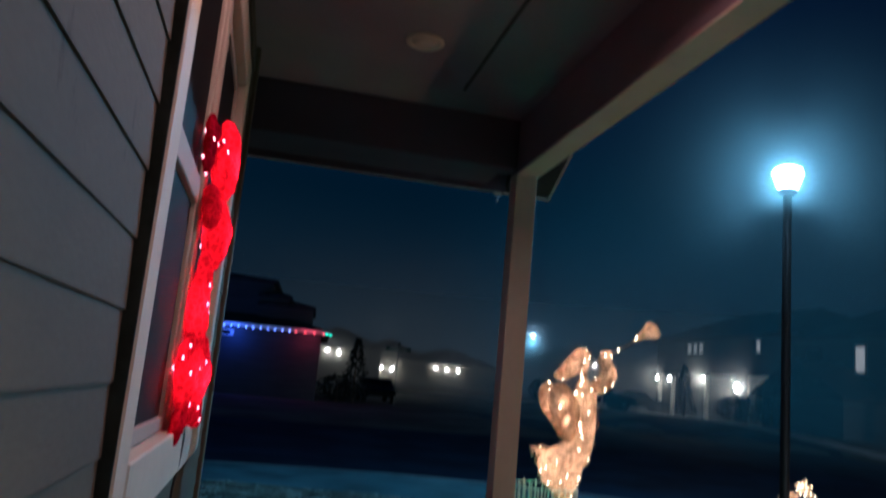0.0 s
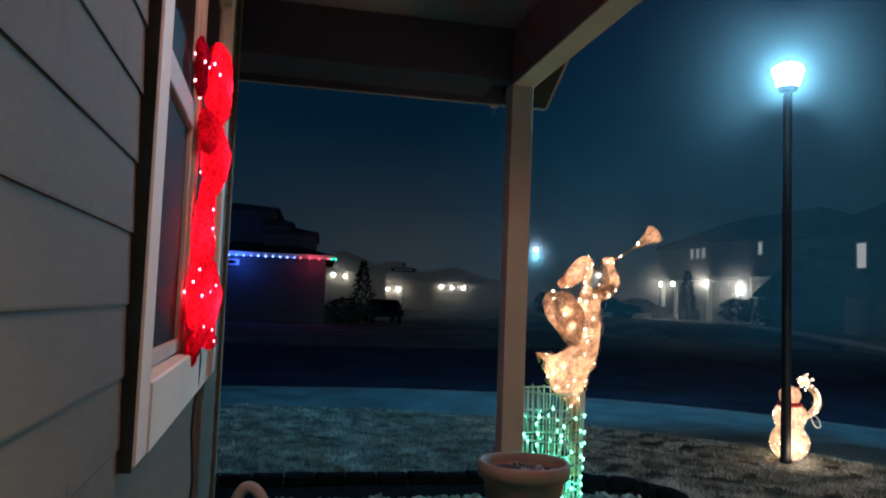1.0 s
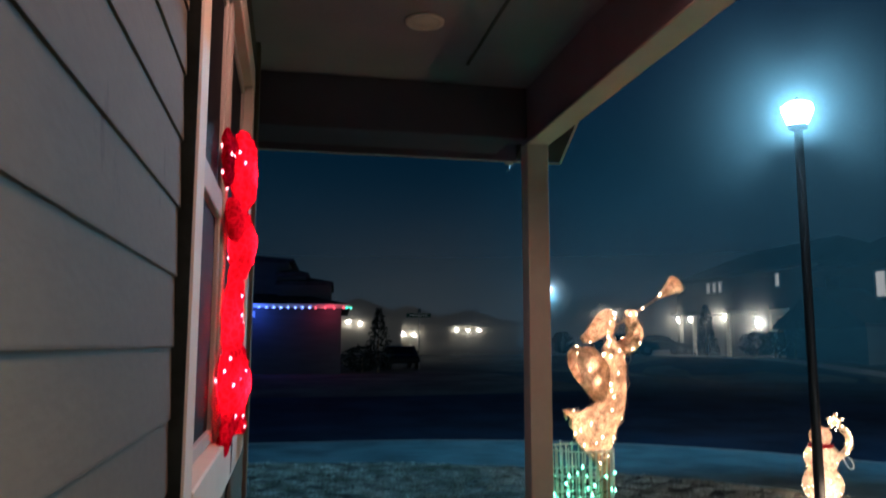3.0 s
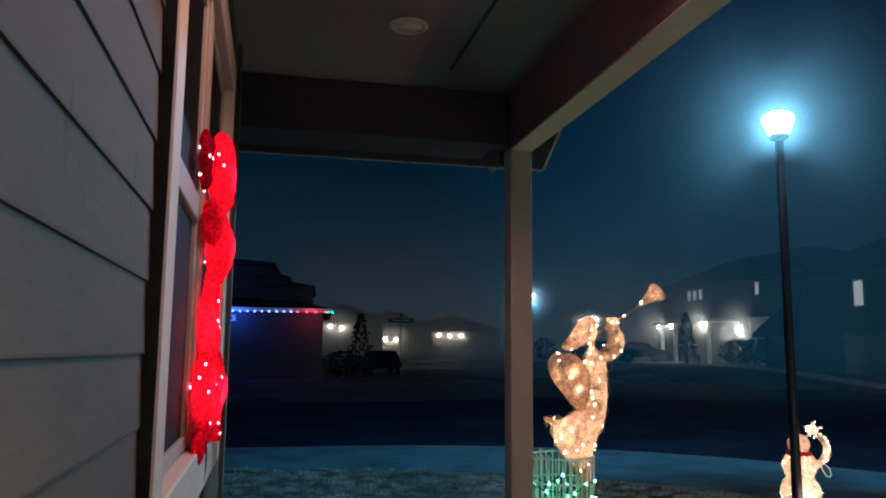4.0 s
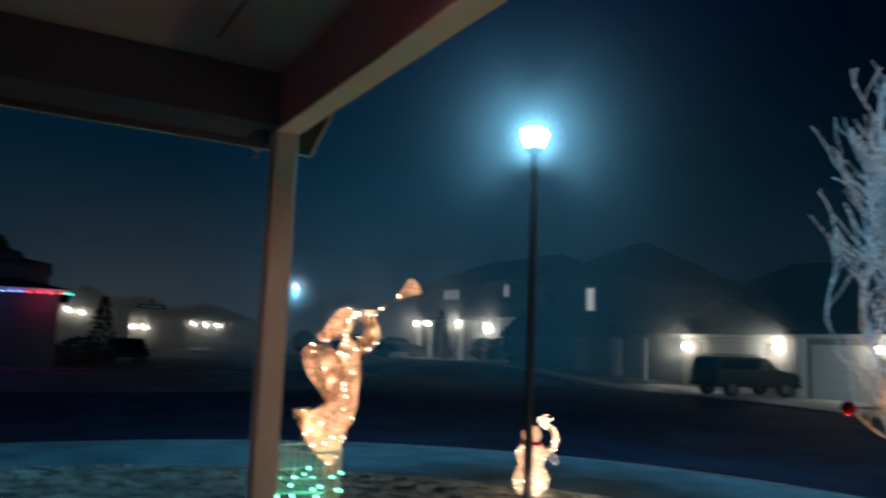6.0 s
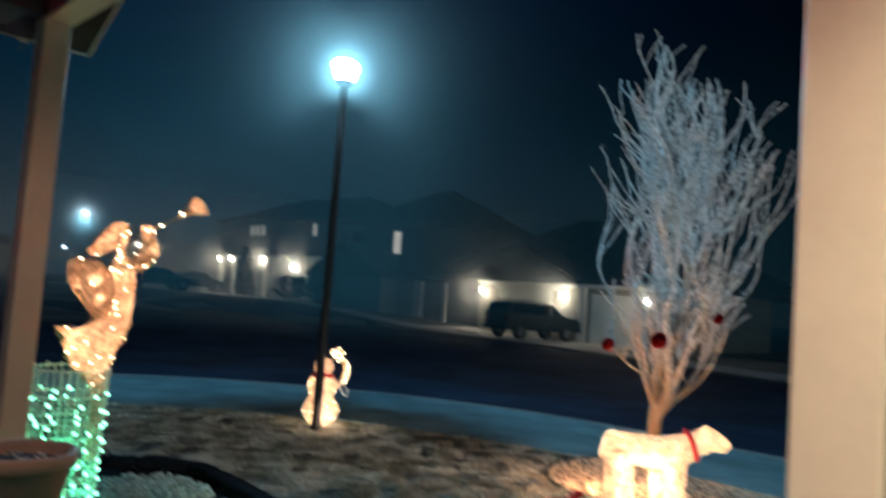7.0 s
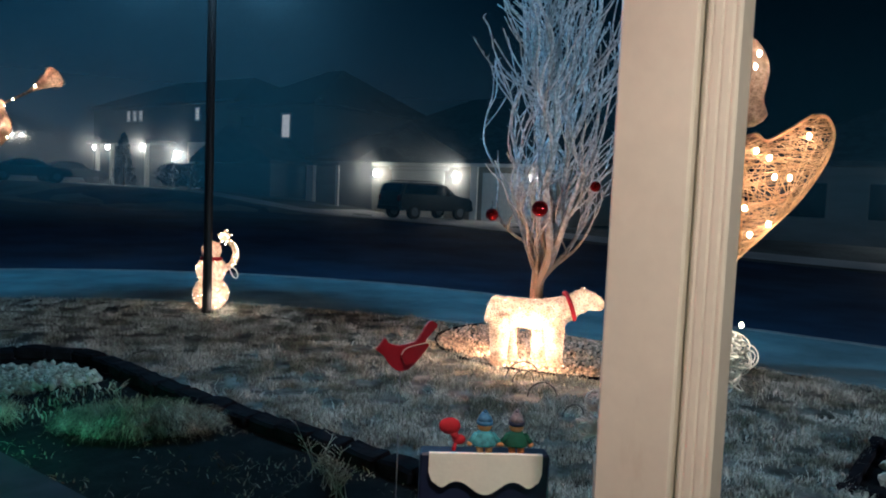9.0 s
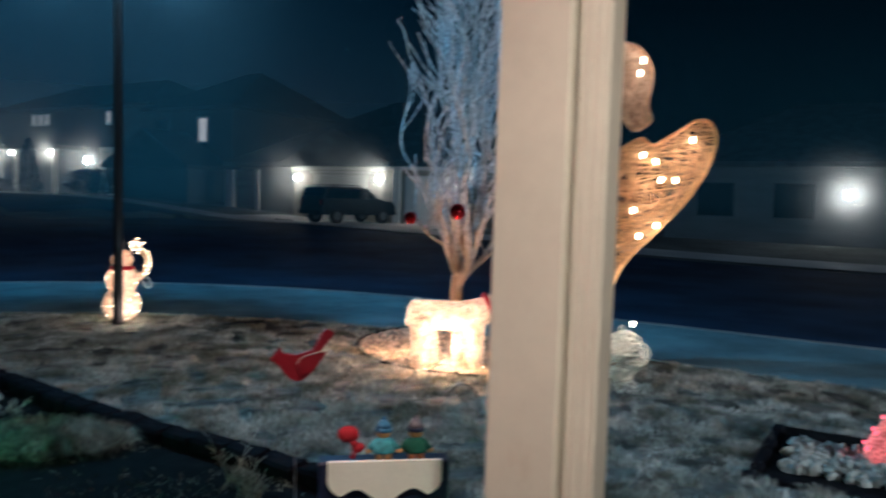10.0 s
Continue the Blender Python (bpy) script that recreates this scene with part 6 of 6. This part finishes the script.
# ---- parked cars ----
def car(x, y, turn, label, suv=True, size=1.0):
    gz = ground_z(x, y) + 0.02
    c = base("parked_car", x, y, gz, turn, label, "car", "parked cars")
    c.scale = (size, size, size)
    if suv:
        side = [(-2.25, 0.42), (2.25, 0.42), (2.30, 0.75), (2.24, 0.98), (2.05, 1.08), (1.05, 1.16), (0.52, 1.68), (-0.2, 1.76), (-1.85, 1.74), (-2.05, 1.66), (-2.24, 1.16), (-2.30, 0.75)]
        glass_s = [(0.92, 1.17), (0.42, 1.64), (-1.85, 1.66), (-2.05, 1.20)]
    else:
        side = [(-2.2, 0.36), (2.2, 0.36), (2.25, 0.62), (2.0, 0.80), (1.0, 0.90), (0.35, 1.36), (-0.7, 1.40), (-1.5, 0.98), (-2.18, 0.92)]
        glass_s = [(0.85, 0.93), (0.30, 1.30), (-0.68, 1.33), (-1.30, 0.98)]
    bm = slab(bmesh.new(), side, -0.90, 0.90)
    bmesh.ops.bevel(bm, geom=bm.edges[:], offset=0.06, segments=2, affect="EDGES")
    part("body", bm, "paint_black", c, smooth=False)
    for s in (-1, 1):
        part("side_window", slab(bmesh.new(), glass_s, s * 0.903 - 0.004, s * 0.903 + 0.004), "glass", c)
    part("windscreen", cube(-0.02, 0.0, -0.72, 0.72, -0.28, 0.28, 0, Matrix.Translation((0.80, 0, 1.42 if suv else 1.12)) @ pose(0, 0, 0, 0, -46, 0)), "glass", c)
    for sx in (-1.42, 1.42):
        for s in (-1, 1):
            w = part("wheel", lathe(bmesh.new(), ((0.22, -0.11), (0.35, -0.11), (0.37, -0.06), (0.37, 0.06), (0.35, 0.11), (0.22, 0.11)), 24, Matrix.Translation((sx, s * 0.82, 0.36)) @ pose(0, 0, 0, 90, 0, 0)), "tyre", c)
            part("rim", lathe(bmesh.new(), ((0.03, -0.115), (0.21, -0.115), (0.21, 0.115), (0.03, 0.115)), 16, Matrix.Translation((sx, s * 0.822, 0.36)) @ pose(0, 0, 0, 90, 0, 0)), "rim", w)
    for s in (-1, 1):
        part("headlight", cube(2.17, 2.26, s * 0.68 - 0.17, s * 0.68 + 0.17, 0.80 if suv else 0.62, 0.94 if suv else 0.74, 0.02), "glass", c)
        part("tail_light", cube(-2.29, -2.20, s * 0.75 - 0.10, s * 0.75 + 0.10, 0.85 if suv else 0.66, 1.15 if suv else 0.80, 0.02), "red_ball", c)
        part("mirror", cube(0.70, 0.86, s * 0.98 - 0.08, s * 0.98 + 0.08, 1.18 if suv else 0.95, 1.32 if suv else 1.06, 0.02), "paint_black", c)
    if suv:
        part("rear_window", cube(-0.012, 0.012, -0.70, 0.70, -0.20, 0.20, 0.01, Matrix.Translation((-2.125, 0, 1.47)) @ pose(0, 0, 0, 0, 24, 0)), "glass", c)
        part("roof_rail", box(cube(-1.7, 0.1, -0.74, -0.70, 1.80, 1.84, 0.008), -1.7, 0.1, 0.70, 0.74, 1.80, 1.84, 0.008), "tyre", c)
        part("rear_bumper", cube(-2.36, -2.26, -0.86, 0.86, 0.44, 0.64, 0.03), "tyre", c)
    part("bumper", cube(2.22, 2.34, -0.86, 0.86, 0.44, 0.62, 0.03), "tyre", c)


car(25.3, 20.45, -13, "black sport utility car parked on the driveway", size=0.87)
car(*at_az(24.6, 52), -20, "dark saloon car parked by the far kerb", False)
car(*at_az(27.0, 56), -15, "dark saloon car parked before the porch house", False)
car(*at_az(8.0, 46), -90, "dark saloon car parked at the street corner", False)


# ---- thin freezing mist: veils that scatter the light of the lamps ----
def veil_mat(name, col, density, fade_z=None, fade_x=None):
    """Lets most light straight through and scatters a small share; thins out towards its rim or its top."""
    m = bpy.data.materials.new(name)
    m.use_nodes = True
    n, l = m.node_tree.nodes, m.node_tree.links
    n.remove(n["Principled BSDF"])
    tc = n.new("ShaderNodeTexCoord")
    d, t, mx, tr, mx2 = n.new("ShaderNodeBsdfDiffuse"), n.new("ShaderNodeBsdfTranslucent"), n.new("ShaderNodeMixShader"), n.new("ShaderNodeBsdfTransparent"), n.new("ShaderNodeMixShader")
    d.inputs[0].default_value = t.inputs[0].default_value = (*col, 1)
    l.new(d.outputs[0], mx.inputs[1]), l.new(t.outputs[0], mx.inputs[2])
    mr = n.new("ShaderNodeMapRange")
    mr.interpolation_type = "SMOOTHSTEP"
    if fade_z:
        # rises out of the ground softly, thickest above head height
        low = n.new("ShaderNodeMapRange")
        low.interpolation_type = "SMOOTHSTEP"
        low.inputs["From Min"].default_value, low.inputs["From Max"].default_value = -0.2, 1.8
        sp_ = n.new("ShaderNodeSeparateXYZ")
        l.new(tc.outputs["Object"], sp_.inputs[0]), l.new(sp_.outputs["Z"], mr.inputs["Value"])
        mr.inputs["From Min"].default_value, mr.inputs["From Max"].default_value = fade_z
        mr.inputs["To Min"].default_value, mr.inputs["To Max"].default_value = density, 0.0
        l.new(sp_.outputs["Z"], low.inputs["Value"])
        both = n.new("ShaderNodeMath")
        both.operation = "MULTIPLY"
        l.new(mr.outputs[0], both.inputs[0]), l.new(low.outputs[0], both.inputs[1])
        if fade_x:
            # thins out towards the side street, and again before the garage house
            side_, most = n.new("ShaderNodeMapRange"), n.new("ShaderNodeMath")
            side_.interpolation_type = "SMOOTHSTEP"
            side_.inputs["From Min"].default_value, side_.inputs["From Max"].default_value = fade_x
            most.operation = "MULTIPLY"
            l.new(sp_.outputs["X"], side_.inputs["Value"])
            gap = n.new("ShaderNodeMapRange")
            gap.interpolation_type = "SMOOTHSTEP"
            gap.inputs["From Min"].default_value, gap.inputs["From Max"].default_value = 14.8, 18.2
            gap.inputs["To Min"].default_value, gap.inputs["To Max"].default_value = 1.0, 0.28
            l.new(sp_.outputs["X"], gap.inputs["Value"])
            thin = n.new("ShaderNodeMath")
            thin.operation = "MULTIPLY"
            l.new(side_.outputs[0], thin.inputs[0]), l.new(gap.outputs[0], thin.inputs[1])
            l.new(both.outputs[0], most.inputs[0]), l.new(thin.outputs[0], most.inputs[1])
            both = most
    else:
        ln = n.new("ShaderNodeVectorMath")
        ln.operation = "LENGTH"
        l.new(tc.outputs["Object"], ln.inputs[0]), l.new(ln.outputs["Value"], mr.inputs["Value"])
        mr.inputs["From Min"].default_value, mr.inputs["From Max"].default_value = 0.0, 1.0
        mr.inputs["To Min"].default_value, mr.inputs["To Max"].default_value = density, 0.0
    l.new(both.outputs[0] if fade_z else mr.outputs[0], mx2.inputs[0]), l.new(tr.outputs[0], mx2.inputs[1]), l.new(mx.outputs[0], mx2.inputs[2])
    l.new(mx2.outputs[0], n["Material Output"].inputs[0])
    return m


M["veil_near"] = veil_mat("mist_near_lamp", (0.97, 0.92, 0.88), 0.0082)
M["veil_far"] = veil_mat("mist_round_lamp", (0.9, 0.92, 0.92), 0.0040)
M["veil_house"] = veil_mat("mist_round_house_lamp", (0.9, 0.9, 0.86), 0.24)
M["veil_wide"] = veil_mat("mist_before_houses", (0.9, 0.92, 0.88), 0.17)
# the bank's blue colour puts the teal cast of the light into the mist
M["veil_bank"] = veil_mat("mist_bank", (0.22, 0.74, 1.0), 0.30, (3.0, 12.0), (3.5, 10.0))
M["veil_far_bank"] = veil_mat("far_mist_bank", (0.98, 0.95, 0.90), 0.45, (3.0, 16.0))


def veil(name, at, radius, facing, material, label):
    """A gently bowed round sheet of mist standing across the way."""
    bm = bmesh.new()
    rows = [[bm.verts.new((r * math.cos(a), 0.10 * r * r, r * math.sin(a))) for a in (2 * math.pi * k / 40 for k in range(40))] for r in (0.15, 0.4, 0.7, 1.0)]
    bm.faces.new(rows[0][::-1])
    for p, q in zip(rows, rows[1:]):
        for k in range(40):
            bm.faces.new((p[k], q[k], q[(k + 1) % 40], p[(k + 1) % 40]))
    return alone(name, bm, material, label, "mist", kind="stuff", at=pose(*at, 0, 0, -facing) @ Matrix.Diagonal((radius, radius, radius, 1)), smooth=True)


LA = 36.0
for off, key in ((-1.2, "veil_far"), (-0.24, "veil_near"), (0.24, "veil_near"), (1.2, "veil_far")):
    veil("lamp_mist", (5.52 + off * math.sin(math.radians(LA)), 8.35 + off * math.cos(math.radians(LA)), 4.42), 4.3, LA, "veil_" + key.split("_")[1], "thin freezing mist round the street lamp")
HALOS = [(HX - 0.90, 25.32, 2.22, 60), (HX - 0.90, 20.50, 2.20, 60), (HX - 1.0, 50.0, 3.50, 35), (HX - 1.0, 44.85, 3.50, 35), (HX + 0.6, 44.05, 3.12, 35), (HX + 0.3, 1.9, 1.95, 85), (*at_az(19.4, 61.3), 5.3, 19), (*at_az(4.7, 70.6), 3.9, 5), (*at_az(8.7, 74.6), 2.85, 9), (*at_az(13.2, 90.6), 2.85, 13), (*at_az(23.5, 82.6), 4.6, 23)]
for x, y, z, az in HALOS:
    veil("house_lamp_mist", (x, y, z), 2.3, az, "veil_house", "thin mist glowing round a house lamp")
for x, y, z, az, wide in ((HX - 2.6, 45.2, 3.3, 33, 10.0), (HX - 2.2, 23.0, 2.6, 50, 5.0)):
    veil("house_mist", (x, y, z), wide, az, "veil_wide", "wide thin mist before a lit house front")
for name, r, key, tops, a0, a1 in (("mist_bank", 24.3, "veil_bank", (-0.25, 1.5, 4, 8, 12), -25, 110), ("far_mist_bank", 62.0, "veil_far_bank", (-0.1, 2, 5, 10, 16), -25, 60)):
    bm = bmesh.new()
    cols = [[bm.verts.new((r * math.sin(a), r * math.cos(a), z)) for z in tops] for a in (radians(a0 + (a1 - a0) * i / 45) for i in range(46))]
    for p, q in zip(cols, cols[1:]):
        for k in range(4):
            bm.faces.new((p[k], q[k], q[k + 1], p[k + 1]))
    alone(name, bm, key, "bank of thin mist over the road, tinted teal as lamplit" if r < 30 else "far bank of freezing mist before the distant houses", "mist", kind="stuff", smooth=True)

# ---- lap siding, board by board ----
def lap_board(y0, y1):
    bm = bmesh.new()
    sec = [(-0.6215, 0.0), (-0.594, 0.0), (-0.5935, 0.004), (-0.5985, 0.128), (-0.6215, 0.128)]
    a = [bm.verts.new((x, y0, z)) for x, z in sec]
    c = [bm.verts.new((x, y1, z)) for x, z in sec]
    bm.faces.new(a), bm.faces.new(c[::-1])
    for i in range(5):
        bm.faces.new((a[(i + 1) % 5], a[i], c[i], c[(i + 1) % 5]))
    mesh = bpy.data.meshes.new("siding_board")
    bm.to_mesh(mesh)
    bm.free()
    mesh.materials.append(M["siding"])
    return mesh


SEGS = {k: lap_board(*k) for k in ((-3.2, 1.832), (3.578, 4.108), (-3.2, 4.108))}
for i in range(-16, 12):
    z = 1.765 + 0.12 * i
    if z + 0.128 > 3.118:
        continue
    for k in (((-3.2, 1.832), (3.578, 4.108)) if 1.2 < z < 2.70 else ((-3.2, 4.108),)):
        ob = new("siding_board", SEGS[k])
        ob.location, ob.parent = (0, 0, z), wall
